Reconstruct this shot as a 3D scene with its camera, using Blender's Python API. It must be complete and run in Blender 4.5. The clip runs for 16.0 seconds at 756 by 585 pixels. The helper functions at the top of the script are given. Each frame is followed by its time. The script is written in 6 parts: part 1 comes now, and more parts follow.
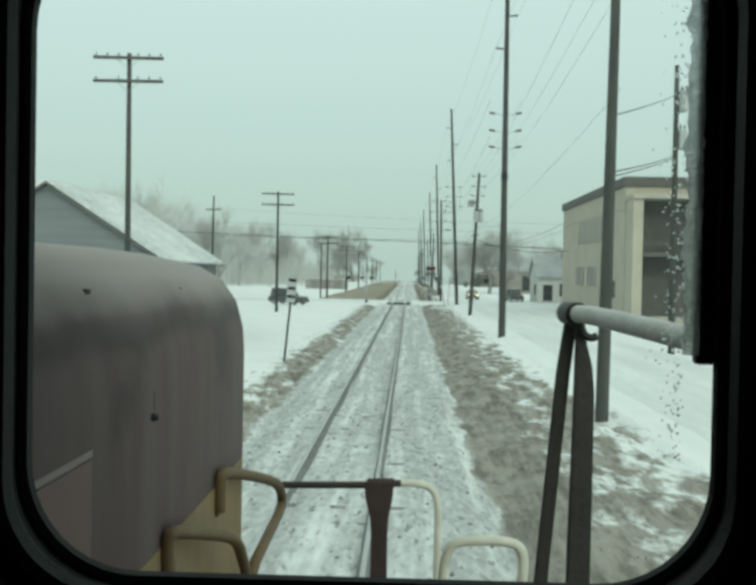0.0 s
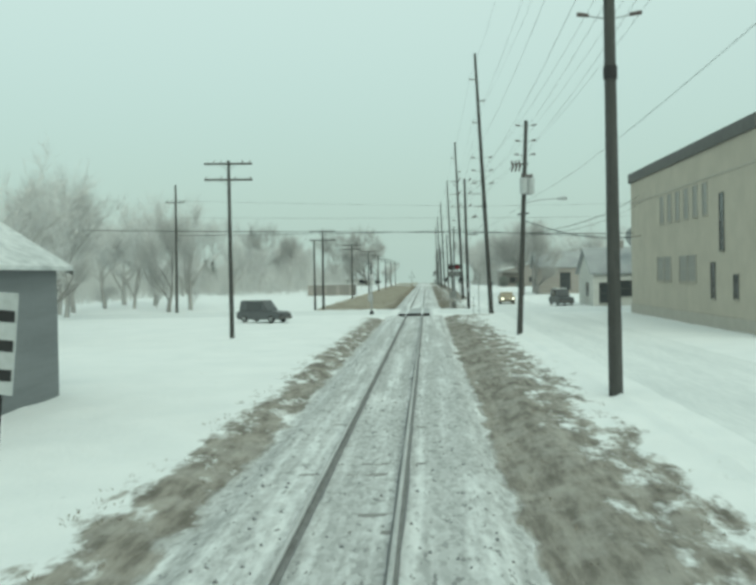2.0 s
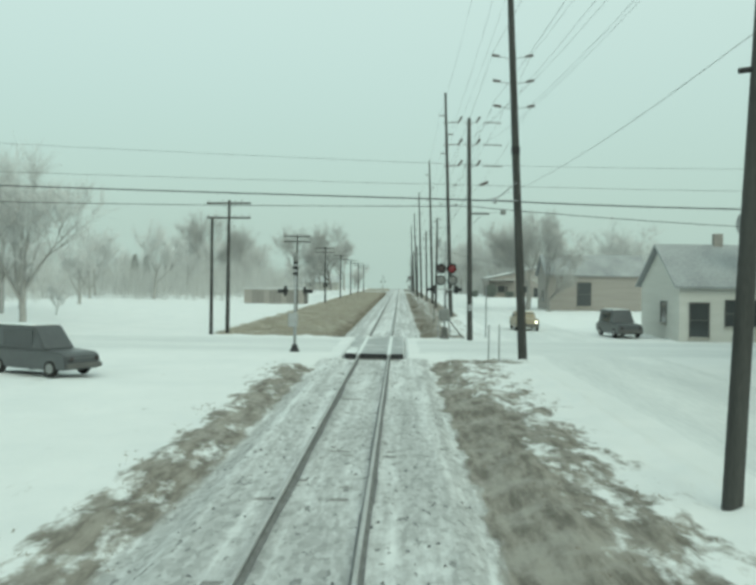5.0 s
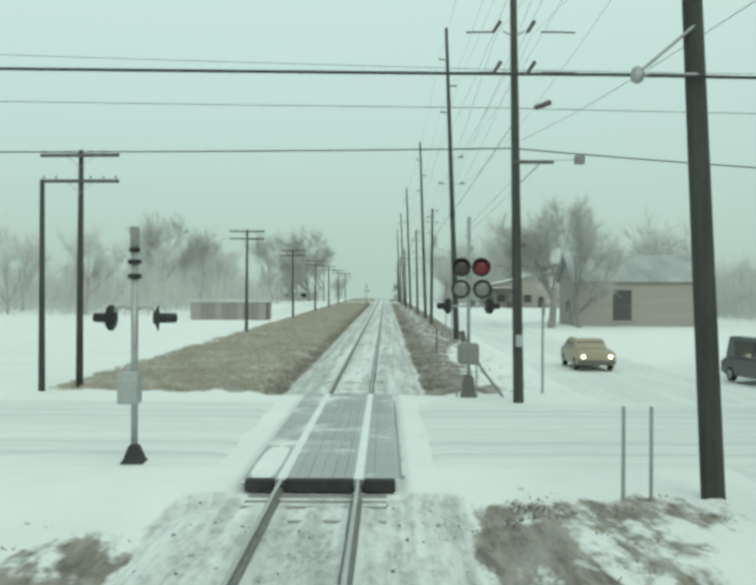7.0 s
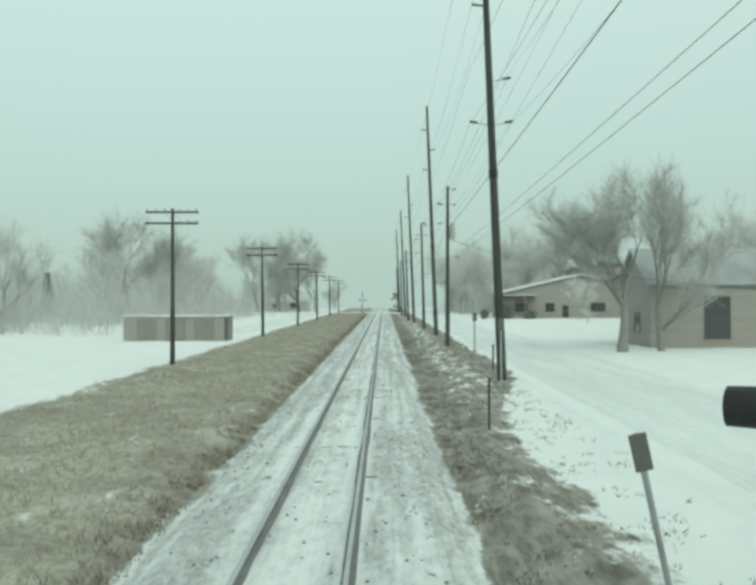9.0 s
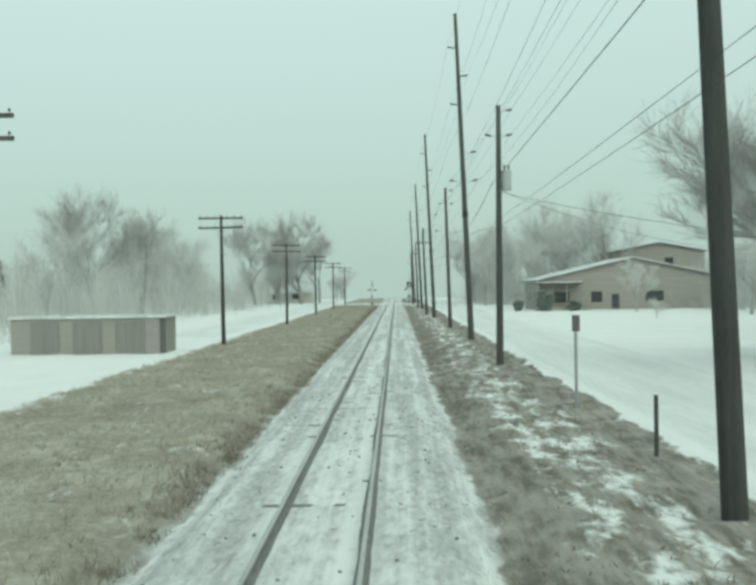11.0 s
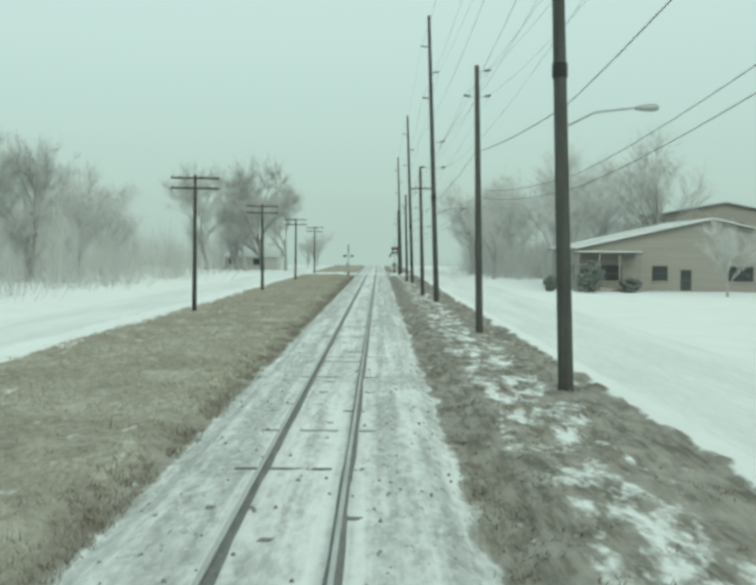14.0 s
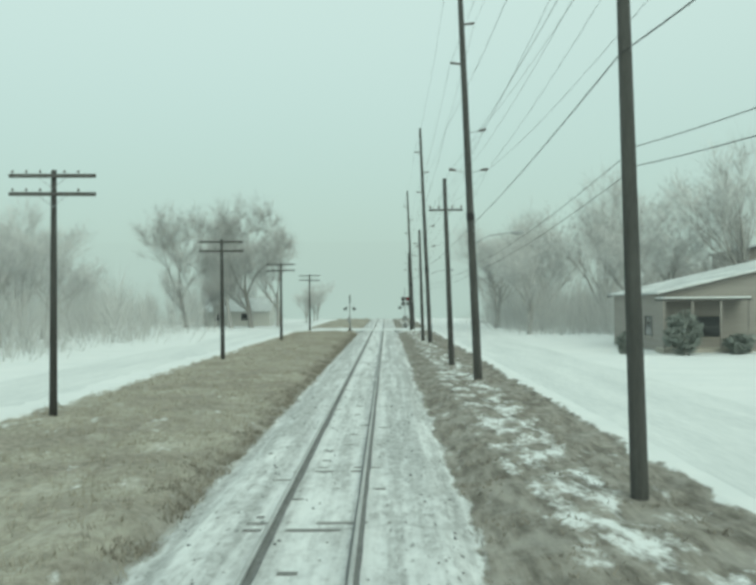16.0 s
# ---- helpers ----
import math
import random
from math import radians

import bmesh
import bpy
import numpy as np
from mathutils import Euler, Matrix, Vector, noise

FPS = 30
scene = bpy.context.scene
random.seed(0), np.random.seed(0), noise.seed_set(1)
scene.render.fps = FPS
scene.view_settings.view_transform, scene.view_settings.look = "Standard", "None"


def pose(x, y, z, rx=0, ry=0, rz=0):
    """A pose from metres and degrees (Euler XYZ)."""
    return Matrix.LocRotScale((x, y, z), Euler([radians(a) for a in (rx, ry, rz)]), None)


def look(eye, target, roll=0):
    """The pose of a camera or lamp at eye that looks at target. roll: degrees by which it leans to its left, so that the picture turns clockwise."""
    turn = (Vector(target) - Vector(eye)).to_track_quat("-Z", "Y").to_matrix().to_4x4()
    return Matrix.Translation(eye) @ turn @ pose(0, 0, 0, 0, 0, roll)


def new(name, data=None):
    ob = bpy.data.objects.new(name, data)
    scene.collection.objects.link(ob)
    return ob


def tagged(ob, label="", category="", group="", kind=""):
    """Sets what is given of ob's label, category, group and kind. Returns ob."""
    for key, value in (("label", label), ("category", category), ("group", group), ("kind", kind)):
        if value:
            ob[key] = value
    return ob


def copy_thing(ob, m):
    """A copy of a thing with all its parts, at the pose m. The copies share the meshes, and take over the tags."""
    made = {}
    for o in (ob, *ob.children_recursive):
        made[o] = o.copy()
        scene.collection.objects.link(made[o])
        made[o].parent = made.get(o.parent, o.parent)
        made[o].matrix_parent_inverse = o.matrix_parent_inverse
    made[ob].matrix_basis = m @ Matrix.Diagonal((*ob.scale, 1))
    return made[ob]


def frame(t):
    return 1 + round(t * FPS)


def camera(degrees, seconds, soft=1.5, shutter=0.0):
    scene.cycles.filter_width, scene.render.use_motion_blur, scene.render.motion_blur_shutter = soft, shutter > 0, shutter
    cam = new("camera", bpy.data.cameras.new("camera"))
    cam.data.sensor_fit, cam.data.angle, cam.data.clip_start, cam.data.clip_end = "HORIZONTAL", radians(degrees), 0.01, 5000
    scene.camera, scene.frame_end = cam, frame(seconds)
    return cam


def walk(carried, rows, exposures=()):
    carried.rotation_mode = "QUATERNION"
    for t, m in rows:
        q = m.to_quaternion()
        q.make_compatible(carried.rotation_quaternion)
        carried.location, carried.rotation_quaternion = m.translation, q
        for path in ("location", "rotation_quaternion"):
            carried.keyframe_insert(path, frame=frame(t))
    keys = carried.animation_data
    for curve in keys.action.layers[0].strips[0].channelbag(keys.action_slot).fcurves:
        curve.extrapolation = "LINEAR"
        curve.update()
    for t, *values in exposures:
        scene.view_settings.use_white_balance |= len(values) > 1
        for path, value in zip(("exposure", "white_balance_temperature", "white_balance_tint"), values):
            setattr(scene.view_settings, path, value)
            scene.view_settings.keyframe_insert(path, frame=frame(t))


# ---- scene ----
cam = camera(42.1, 16.0, soft=3.5)

# seconds, eye, target, roll
PATH = [
    (0, (1.258, 0.004, 3.691), (1.1951, 2.0024, 3.6513), 1.08),
    (0.5, (1.270, 7.497, 3.694), (1.2121, 9.4958, 3.6580), -0.50),
    (1, (1.270, 14.992, 3.698), (1.1835, 16.9897, 3.6657), -0.71),
    (1.5, (1.257, 22.487, 3.698), (1.1534, 24.4839, 3.6696), 0.26),
    (2, (1.267, 29.994, 3.700), (1.1669, 31.9909, 3.6651), -1.04),
    (2.5, (1.268, 37.494, 3.696), (1.1839, 39.4926, 3.6712), -0.29),
    (3, (1.266, 44.957, 3.702), (1.1826, 46.9548, 3.7031), -0.73),
    (3.5, (1.265, 52.397, 3.695), (1.2014, 54.3960, 3.6664), -0.15),
    (4, (1.266, 59.779, 3.697), (1.2042, 61.7782, 3.6605), 0.27),
    (6.5, (1.262, 96.634, 3.696), (1.2524, 98.6342, 3.6888), 0.99),
    (7, (1.265, 104.031, 3.700), (1.2497, 106.0312, 3.6923), 0.22),
    (7.5, (1.266, 111.432, 3.702), (1.2422, 113.4321, 3.7001), 0.31),
    (8, (1.287, 118.833, 3.702), (1.2748, 120.8329, 3.7020), -2.13),
    (8.5, (1.271, 126.217, 3.697), (1.2639, 128.2172, 3.7098), -0.27),
    (11, (1.274, 162.772, 3.703), (1.2364, 164.7712, 3.6917), -0.87),
    (11.5, (1.273, 169.878, 3.697), (1.2400, 171.8775, 3.6919), 0.70),
    (12, (1.245, 176.962, 3.690), (1.2207, 178.9608, 3.6409), 3.37),
    (12.5, (1.250, 184.013, 3.697), (1.2117, 186.0106, 3.6130), 1.20),
    (13, (1.237, 191.024, 3.692), (1.1735, 193.0216, 3.6246), 3.07),
    (13.5, (1.266, 198.013, 3.694), (1.2428, 200.0115, 3.6233), -0.14),
    (14, (1.261, 204.998, 3.694), (1.2601, 206.9960, 3.6126), 0.53),
    (14.5, (1.255, 211.992, 3.700), (1.2561, 213.9917, 3.6671), 0.97),
    (15, (1.261, 218.985, 3.704), (1.2594, 220.9848, 3.7301), 0.18),
    (15.5, (1.254, 225.991, 3.703), (1.2463, 227.9902, 3.7469), 0.98),
    (16, (1.266, 232.999, 3.703), (1.2490, 234.9992, 3.7263), -0.45),
]
walk(cam, [(t, look(eye, target, roll)) for t, eye, target, roll in PATH], exposures=[(0.0, 0.04, 6150, -14), (16.0, 0.04, 6150, -14)])

# ---------------------------------------------------------------- light
world = bpy.data.worlds.new("winter_sky")
scene.world = world
world.use_nodes = True
wn, wl = world.node_tree.nodes, world.node_tree.links
wn.clear()
sky = wn.new("ShaderNodeTexSky")
sky.sky_type = "NISHITA"
sky.sun_disc = False
sky.sun_elevation = radians(35)
sky.sun_rotation = radians(160)
sky.air_density, sky.dust_density, sky.ozone_density = 1.0, 6.0, 1.0
sky_bg = wn.new("ShaderNodeBackground")
sky_bg.inputs["Strength"].default_value = 0.03
cloud_bg = wn.new("ShaderNodeBackground")          # the closed snow cloud
cloud_bg.inputs["Strength"].default_value = 0.66
sky_add = wn.new("ShaderNodeAddShader")
sky_out = wn.new("ShaderNodeOutputWorld")
wl.new(sky.outputs["Color"], sky_bg.inputs["Color"])
wl.new(sky_bg.outputs[0], sky_add.inputs[0])
wl.new(cloud_bg.outputs[0], sky_add.inputs[1])
sky_way, sky_axes, sky_rise, sky_mix = wn.new("ShaderNodeTexCoord"), wn.new("ShaderNodeSeparateXYZ"), wn.new("ShaderNodeMapRange"), wn.new("ShaderNodeMix")
sky_rise.interpolation_type = "SMOOTHSTEP"
sky_rise.inputs[1].default_value, sky_rise.inputs[2].default_value = 0.06, 0.36
sky_mix.data_type = "RGBA"
sky_mix.inputs[6].default_value, sky_mix.inputs[7].default_value = (0.765, 0.845, 0.815, 1), (0.965, 1.01, 0.975, 1)
wl.new(sky_way.outputs["Generated"], sky_axes.inputs[0])
wl.new(sky_axes.outputs[2], sky_rise.inputs[0])
wl.new(sky_rise.outputs[0], sky_mix.inputs[0])
wl.new(sky_mix.outputs[2], cloud_bg.inputs["Color"])
wl.new(sky_add.outputs[0], sky_out.inputs["Surface"])

sun_data = bpy.data.lights.new("sun", "SUN")
sun_data.energy, sun_data.angle, sun_data.color = 0.5, radians(40), (1.0, 0.97, 0.92)
sun = new("sun", sun_data)
sun.rotation_euler = (radians(55), 0, radians(20))


# ---------------------------------------------------------------- materials
def material(name, base, rough=0.8, metal=0.0, dark=None, scale=8.0, fine=60.0, bump=0.15, bump_scale=40.0, spread=0.25, island=0.0, stretch=None, spec=0.3):
    """A node material with variation at two sizes, and relief. base: colour; dark: the second colour of the stains."""
    m = bpy.data.materials.new(name)
    m.use_nodes = True
    n, l = m.node_tree.nodes, m.node_tree.links
    bsdf = n["Principled BSDF"]
    bsdf.inputs["Roughness"].default_value = rough
    bsdf.inputs["Metallic"].default_value = metal
    bsdf.inputs["Specular IOR Level"].default_value = spec
    geo = n.new("ShaderNodeTexCoord")
    where = geo.outputs["Object"]
    if stretch:
        mp = n.new("ShaderNodeMapping")
        mp.inputs["Scale"].default_value = stretch
        l.new(where, mp.inputs["Vector"])
        where = mp.outputs[0]
    big, small = n.new("ShaderNodeTexNoise"), n.new("ShaderNodeTexNoise")
    big.inputs["Scale"].default_value, small.inputs["Scale"].default_value = scale / 8, fine / 8
    big.inputs["Detail"].default_value, small.inputs["Detail"].default_value = 4, 5
    l.new(where, big.inputs["Vector"])
    l.new(where, small.inputs["Vector"])
    mix = n.new("ShaderNodeMix")
    mix.data_type = "RGBA"
    dark = dark or tuple(c * 0.6 for c in base)
    mix.inputs[6].default_value, mix.inputs[7].default_value = (*dark, 1), (*base, 1)
    ramp = n.new("ShaderNodeValToRGB")
    ramp.color_ramp.elements[0].position, ramp.color_ramp.elements[1].position = 0.5 - spread, 0.5 + spread * 0.6
    both = n.new("ShaderNodeMath")
    both.operation = "MULTIPLY_ADD"
    both.inputs[1].default_value = 0.45
    l.new(small.outputs[0], both.inputs[0])
    half = n.new("ShaderNodeMath")
    half.operation = "MULTIPLY"
    half.inputs[1].default_value = 0.55
    l.new(big.outputs[0], half.inputs[0])
    l.new(half.outputs[0], both.inputs[2])
    l.new(both.outputs[0], ramp.inputs[0])
    l.new(ramp.outputs[0], mix.inputs[0])
    colour = mix.outputs[2]
    if island:
        info, hsv, rng = n.new("ShaderNodeObjectInfo"), n.new("ShaderNodeHueSaturation"), n.new("ShaderNodeMapRange")
        rng.inputs[3].default_value, rng.inputs[4].default_value = 1 - island, 1 + island
        l.new(info.outputs["Random"], rng.inputs[0])
        l.new(rng.outputs[0], hsv.inputs["Value"])
        l.new(colour, hsv.inputs["Color"])
        colour = hsv.outputs[0]
    l.new(colour, bsdf.inputs["Base Color"])
    if bump:
        bn, bp = n.new("ShaderNodeTexNoise"), n.new("ShaderNodeBump")
        bn.inputs["Scale"].default_value, bn.inputs["Detail"].default_value = bump_scale, 5
        bp.inputs["Strength"].default_value, bp.inputs["Distance"].default_value = bump, 0.02
        l.new(where, bn.inputs["Vector"])
        l.new(bn.outputs[0], bp.inputs["Height"])
        l.new(bp.outputs[0], bsdf.inputs["Normal"])
    return m


def glow(name, colour, strength):
    m = bpy.data.materials.new(name)
    m.use_nodes = True
    b = m.node_tree.nodes["Principled BSDF"]
    b.inputs["Base Color"].default_value = (*colour, 1)
    b.inputs["Emission Color"].default_value = (*colour, 1)
    b.inputs["Emission Strength"].default_value = strength
    return m


def ground_material(name, with_cover=True):
    """Snow, with dead grass, mud and stones coming through where the cover says so."""
    m = bpy.data.materials.new(name)
    m.use_nodes = True
    n, l = m.node_tree.nodes, m.node_tree.links
    bsdf = n["Principled BSDF"]
    bsdf.inputs["Roughness"].default_value = 0.9
    bsdf.inputs["Specular IOR Level"].default_value = 0.15
    tc = n.new("ShaderNodeTexCoord")

    def nse(scale, detail=5.0, rough=0.6, stretch=None):
        t = n.new("ShaderNodeTexNoise")
        t.inputs["Scale"].default_value, t.inputs["Detail"].default_value, t.inputs["Roughness"].default_value = scale, detail, rough
        v = tc.outputs["Object"]
        if stretch:
            mp = n.new("ShaderNodeMapping")
            mp.inputs["Scale"].default_value = stretch
            l.new(v, mp.inputs["Vector"])
            v = mp.outputs[0]
        l.new(v, t.inputs["Vector"])
        return t.outputs[0]

    def mixc(fac, a, b):
        x = n.new("ShaderNodeMix")
        x.data_type = "RGBA"
        for slot, v in ((0, fac), (6, a), (7, b)):
            if isinstance(v, tuple):
                x.inputs[slot].default_value = (*v, 1)
            else:
                l.new(v, x.inputs[slot])
        return x.outputs[2]

    def mth(op, a, b, c=None):
        x = n.new("ShaderNodeMath")
        x.operation = op
        for slot, v in enumerate((a, b, c)):
            if v is None:
                continue
            if isinstance(v, (int, float)):
                x.inputs[slot].default_value = v
            else:
                l.new(v, x.inputs[slot])
        return x.outputs[0]

    def step(v, lo, hi):
        x = n.new("ShaderNodeMapRange")
        x.interpolation_type = "SMOOTHSTEP"
        x.inputs[1].default_value, x.inputs[2].default_value = lo, hi
        l.new(v, x.inputs[0])
        return x.outputs[0]

    cover, tan, stone = (n.new("ShaderNodeAttribute") for _ in range(3))
    cover.attribute_name, tan.attribute_name, stone.attribute_name = "cover", "tan", "stone"
    snow = mixc(nse(0.35), (0.70, 0.73, 0.74), (0.86, 0.87, 0.87))
    mud = mixc(step(nse(4.0, 4.0, 0.65, (1, 0.16, 1)), 0.3, 0.7), (0.14, 0.129, 0.112), (0.33, 0.31, 0.275))
    mud = mixc(mth("MULTIPLY", step(nse(1.1, 4.0, 0.65, (1, 0.6, 1)), 0.44, 0.66), 0.5), mud, (0.42, 0.405, 0.375))
    straw = mixc(step(nse(7.0, 6.0, 0.7, (1, 0.4, 1)), 0.3, 0.72), (0.25, 0.235, 0.195), (0.50, 0.475, 0.405))
    straw = mixc(step(nse(0.22, 4.0, 0.6), 0.40, 0.62), straw, mixc(step(nse(4.0, 5.0, 0.7), 0.3, 0.7), (0.19, 0.173, 0.145), (0.37, 0.344, 0.295)))
    straw = mixc(mth("MULTIPLY", step(nse(0.75, 4.0, 0.65, (1, 0.45, 1)), 0.50, 0.70), 0.6), straw, (0.50, 0.485, 0.43))
    bare = mixc(tan.outputs["Fac"], mud, straw)
    # patches: wide noise breaks up the strip, finer noise roughens the rim
    field = mth("ADD", mth("MULTIPLY", nse(1.7, 3.0, 0.6, (1, 0.33, 1)), 1.45), mth("MULTIPLY", nse(5.5, 4.0, 0.65, (1, 0.45, 1)), 0.65))
    open_ = step(mth("ADD", mth("MULTIPLY", cover.outputs["Fac"], 0.66), mth("SUBTRACT", field, 1.03)), 0.30, 0.64)
    colour = mixc(open_, snow, bare)
    vor = n.new("ShaderNodeTexVoronoi")
    vor.inputs["Scale"].default_value = 11
    vmap = n.new("ShaderNodeMapping")
    vmap.inputs["Scale"].default_value = (1, 0.38, 1)
    l.new(tc.outputs["Object"], vmap.inputs["Vector"])
    l.new(vmap.outputs[0], vor.inputs["Vector"])
    pebble = mixc(vor.outputs["Color"], (0.33, 0.335, 0.335), (0.56, 0.575, 0.575))
    grit = mth("ADD", mth("MULTIPLY", nse(5.5, 4.0, 0.65, (1, 0.3, 1)), 0.7), mth("MULTIPLY", nse(1.3, 5.0, 0.65, (1, 0.3, 1)), 0.75))
    # long grey streaks blown along the track
    grit = mth("ADD", grit, mth("MULTIPLY", nse(2.6, 3.0, 0.6, (1, 0.03, 1)), 1.1))
    show = step(mth("ADD", mth("MULTIPLY", stone.outputs["Fac"], 0.27), grit), 1.10, 1.68)
    show = mth("MULTIPLY", show, step(stone.outputs["Fac"], 0.02, 0.2))
    colour = mixc(show, colour, pebble)
    # ties and dark stones blotting through
    blot = step(mth("ADD", mth("MULTIPLY", stone.outputs["Fac"], 0.12), nse(6.5, 3.0, 0.6, (1, 0.3, 1))), 0.72, 0.80)
    colour = mixc(mth("MULTIPLY", blot, step(stone.outputs["Fac"], 0.02, 0.2)), colour, (0.25, 0.255, 0.255))
    l.new(colour, bsdf.inputs["Base Color"])
    bp = n.new("ShaderNodeBump")
    bp.inputs["Strength"].default_value, bp.inputs["Distance"].default_value = 0.45, 0.04
    l.new(mth("ADD", nse(11.0, 4.0, 0.6, (1, 0.28, 1)), mth("MULTIPLY", nse(1.5), 1.5)), bp.inputs["Height"])
    l.new(bp.outputs[0], bsdf.inputs["Normal"])
    return m


GROUND = ground_material("snowy_ground")
SNOW = material("snow", (0.84, 0.86, 0.86), 0.9, dark=(0.68, 0.72, 0.73), scale=6, fine=80, bump=0.3, bump_scale=14, spec=0.1)
ROAD_SNOW = material("packed_snow", (0.80, 0.82, 0.82), 0.75, dark=(0.55, 0.58, 0.59), scale=4, fine=60, bump=0.2, bump_scale=9, stretch=(1.4, 0.12, 1), spread=0.3, spec=0.2)
ROAD_SNOW_X = material("packed_snow_side", (0.80, 0.82, 0.82), 0.75, dark=(0.55, 0.58, 0.59), scale=4, fine=60, bump=0.2, bump_scale=9, stretch=(0.12, 1.4, 1), spread=0.3, spec=0.2)
STEEL = material("rail_steel", (0.54, 0.55, 0.55), 0.6, 0.15, dark=(0.28, 0.285, 0.28), scale=20, fine=200, bump=0.1, spread=0.3, stretch=(1, 0.2, 1))
RUST = material("frosted_rail_side", (0.29, 0.295, 0.295), 0.85, 0.0, dark=(0.13, 0.13, 0.128), scale=20, fine=200, bump=0.2)
TIE = material("tie_timber", (0.27, 0.268, 0.262), 0.9, dark=(0.12, 0.118, 0.115), scale=30, fine=250, bump=0.4, bump_scale=50, island=0.3, stretch=(0.4, 3, 1))
PLANK = material("crossing_timber", (0.47, 0.49, 0.50), 0.85, dark=(0.32, 0.335, 0.34), scale=3, fine=60, bump=0.3, bump_scale=30, island=0.05, stretch=(1.5, 0.5, 1))
def add_patches(m, colour, scale, lo, hi):
    """Snow lying in patches over a material, the same from piece to piece."""
    n, l = m.node_tree.nodes, m.node_tree.links
    bsdf = n["Principled BSDF"]
    under = bsdf.inputs["Base Color"].links[0].from_socket
    geo, tex, rng, mix = n.new("ShaderNodeNewGeometry"), n.new("ShaderNodeTexNoise"), n.new("ShaderNodeMapRange"), n.new("ShaderNodeMix")
    tex.inputs["Scale"].default_value, tex.inputs["Detail"].default_value, tex.inputs["Roughness"].default_value = scale, 5, 0.65
    rng.interpolation_type = "SMOOTHSTEP"
    rng.inputs[1].default_value, rng.inputs[2].default_value = lo, hi
    mix.data_type = "RGBA"
    mix.inputs[7].default_value = (*colour, 1)
    l.new(geo.outputs["Position"], tex.inputs["Vector"])
    l.new(tex.outputs[0], rng.inputs[0])
    l.new(rng.outputs[0], mix.inputs[0])
    l.new(under, mix.inputs[6])
    l.new(mix.outputs[2], bsdf.inputs["Base Color"])


def add_ruts(m, colour, ruts, wide):
    """Darker packed wheel tracks that run along x at the given y, broken up by noise."""
    n, l = m.node_tree.nodes, m.node_tree.links
    bsdf = n["Principled BSDF"]
    under = bsdf.inputs["Base Color"].links[0].from_socket
    geo, axes, tex = n.new("ShaderNodeNewGeometry"), n.new("ShaderNodeSeparateXYZ"), n.new("ShaderNodeTexNoise")
    mp = n.new("ShaderNodeMapping")
    mp.inputs["Scale"].default_value = (0.12, 1.6, 1)
    tex.inputs["Scale"].default_value, tex.inputs["Detail"].default_value = 1.0, 4
    l.new(geo.outputs["Position"], mp.inputs["Vector"])
    l.new(mp.outputs[0], tex.inputs["Vector"])
    l.new(geo.outputs["Position"], axes.inputs[0])

    def calc(op, a, b):
        x = n.new("ShaderNodeMath")
        x.operation = op
        for slot, v in enumerate((a, b)):
            if isinstance(v, (int, float)):
                x.inputs[slot].default_value = v
            else:
                l.new(v, x.inputs[slot])
        return x.outputs[0]

    wander = calc("ADD", axes.outputs[1], calc("MULTIPLY", calc("SUBTRACT", tex.outputs[0], 0.5), 0.7))
    total = None
    for y in ruts:
        rng = n.new("ShaderNodeMapRange")
        rng.interpolation_type = "SMOOTHSTEP"
        rng.inputs[1].default_value, rng.inputs[2].default_value = wide, wide * 0.35
        l.new(calc("ABSOLUTE", calc("SUBTRACT", wander, y), 0), rng.inputs[0])
        total = rng.outputs[0] if total is None else calc("MAXIMUM", total, rng.outputs[0])
    mix = n.new("ShaderNodeMix")
    mix.data_type = "RGBA"
    mix.inputs[7].default_value = (*colour, 1)
    l.new(calc("MULTIPLY", total, calc("ADD", tex.outputs[0], 0.25)), mix.inputs[0])
    l.new(under, mix.inputs[6])
    l.new(mix.outputs[2], bsdf.inputs["Base Color"])


add_ruts(ROAD_SNOW_X, (0.58, 0.605, 0.615), (126.4, 128.0, 132.85, 134.2), 0.34)
add_patches(PLANK, (0.80, 0.82, 0.82), 0.55, 0.50, 0.72)
BEAM = material("tarred_beam", (0.05, 0.052, 0.055), 0.8, dark=(0.02, 0.021, 0.024), scale=20, fine=150, bump=0.3)
POLE = material("weathered_pole", (0.092, 0.094, 0.09), 0.9, dark=(0.036, 0.038, 0.037), scale=14, fine=160, bump=0.4, bump_scale=60, island=0.18, stretch=(3, 3, 0.25))
ARM = material("crossarm_timber", (0.12, 0.12, 0.115), 0.9, dark=(0.07, 0.068, 0.065), scale=14, fine=160, bump=0.3)
PORCELAIN = material("porcelain", (0.12, 0.10, 0.095), 0.3, bump=0, scale=4, fine=20)
CABLE = material("cable", (0.055, 0.058, 0.06), 0.7, bump=0, scale=2, fine=10)
GALV = material("galvanised_steel", (0.42, 0.44, 0.45), 0.5, 0.5, dark=(0.27, 0.28, 0.29), scale=20, fine=120, bump=0.05)
CAN = material("transformer_paint", (0.46, 0.49, 0.50), 0.5, dark=(0.32, 0.34, 0.34), scale=14, fine=90, bump=0.05)
BLACK = material("black_paint", (0.028, 0.029, 0.03), 0.5, dark=(0.016, 0.016, 0.017), scale=14, fine=90, bump=0.08)
PALE_LENS = material("frosted_lamp_glass", (0.20, 0.205, 0.20), 0.25, dark=(0.14, 0.145, 0.14), scale=30, fine=120, bump=0.1, spec=0.6)
LENS = material("lamp_glass", (0.06, 0.045, 0.045), 0.2, dark=(0.04, 0.032, 0.032), scale=30, fine=120, bump=0.1, spec=0.6)
RED_LENS = glow("lit_red_lens", (0.15, 0.020, 0.025), 0.06)
RED_LENS.node_tree.nodes["Principled BSDF"].inputs["Roughness"].default_value = 0.22
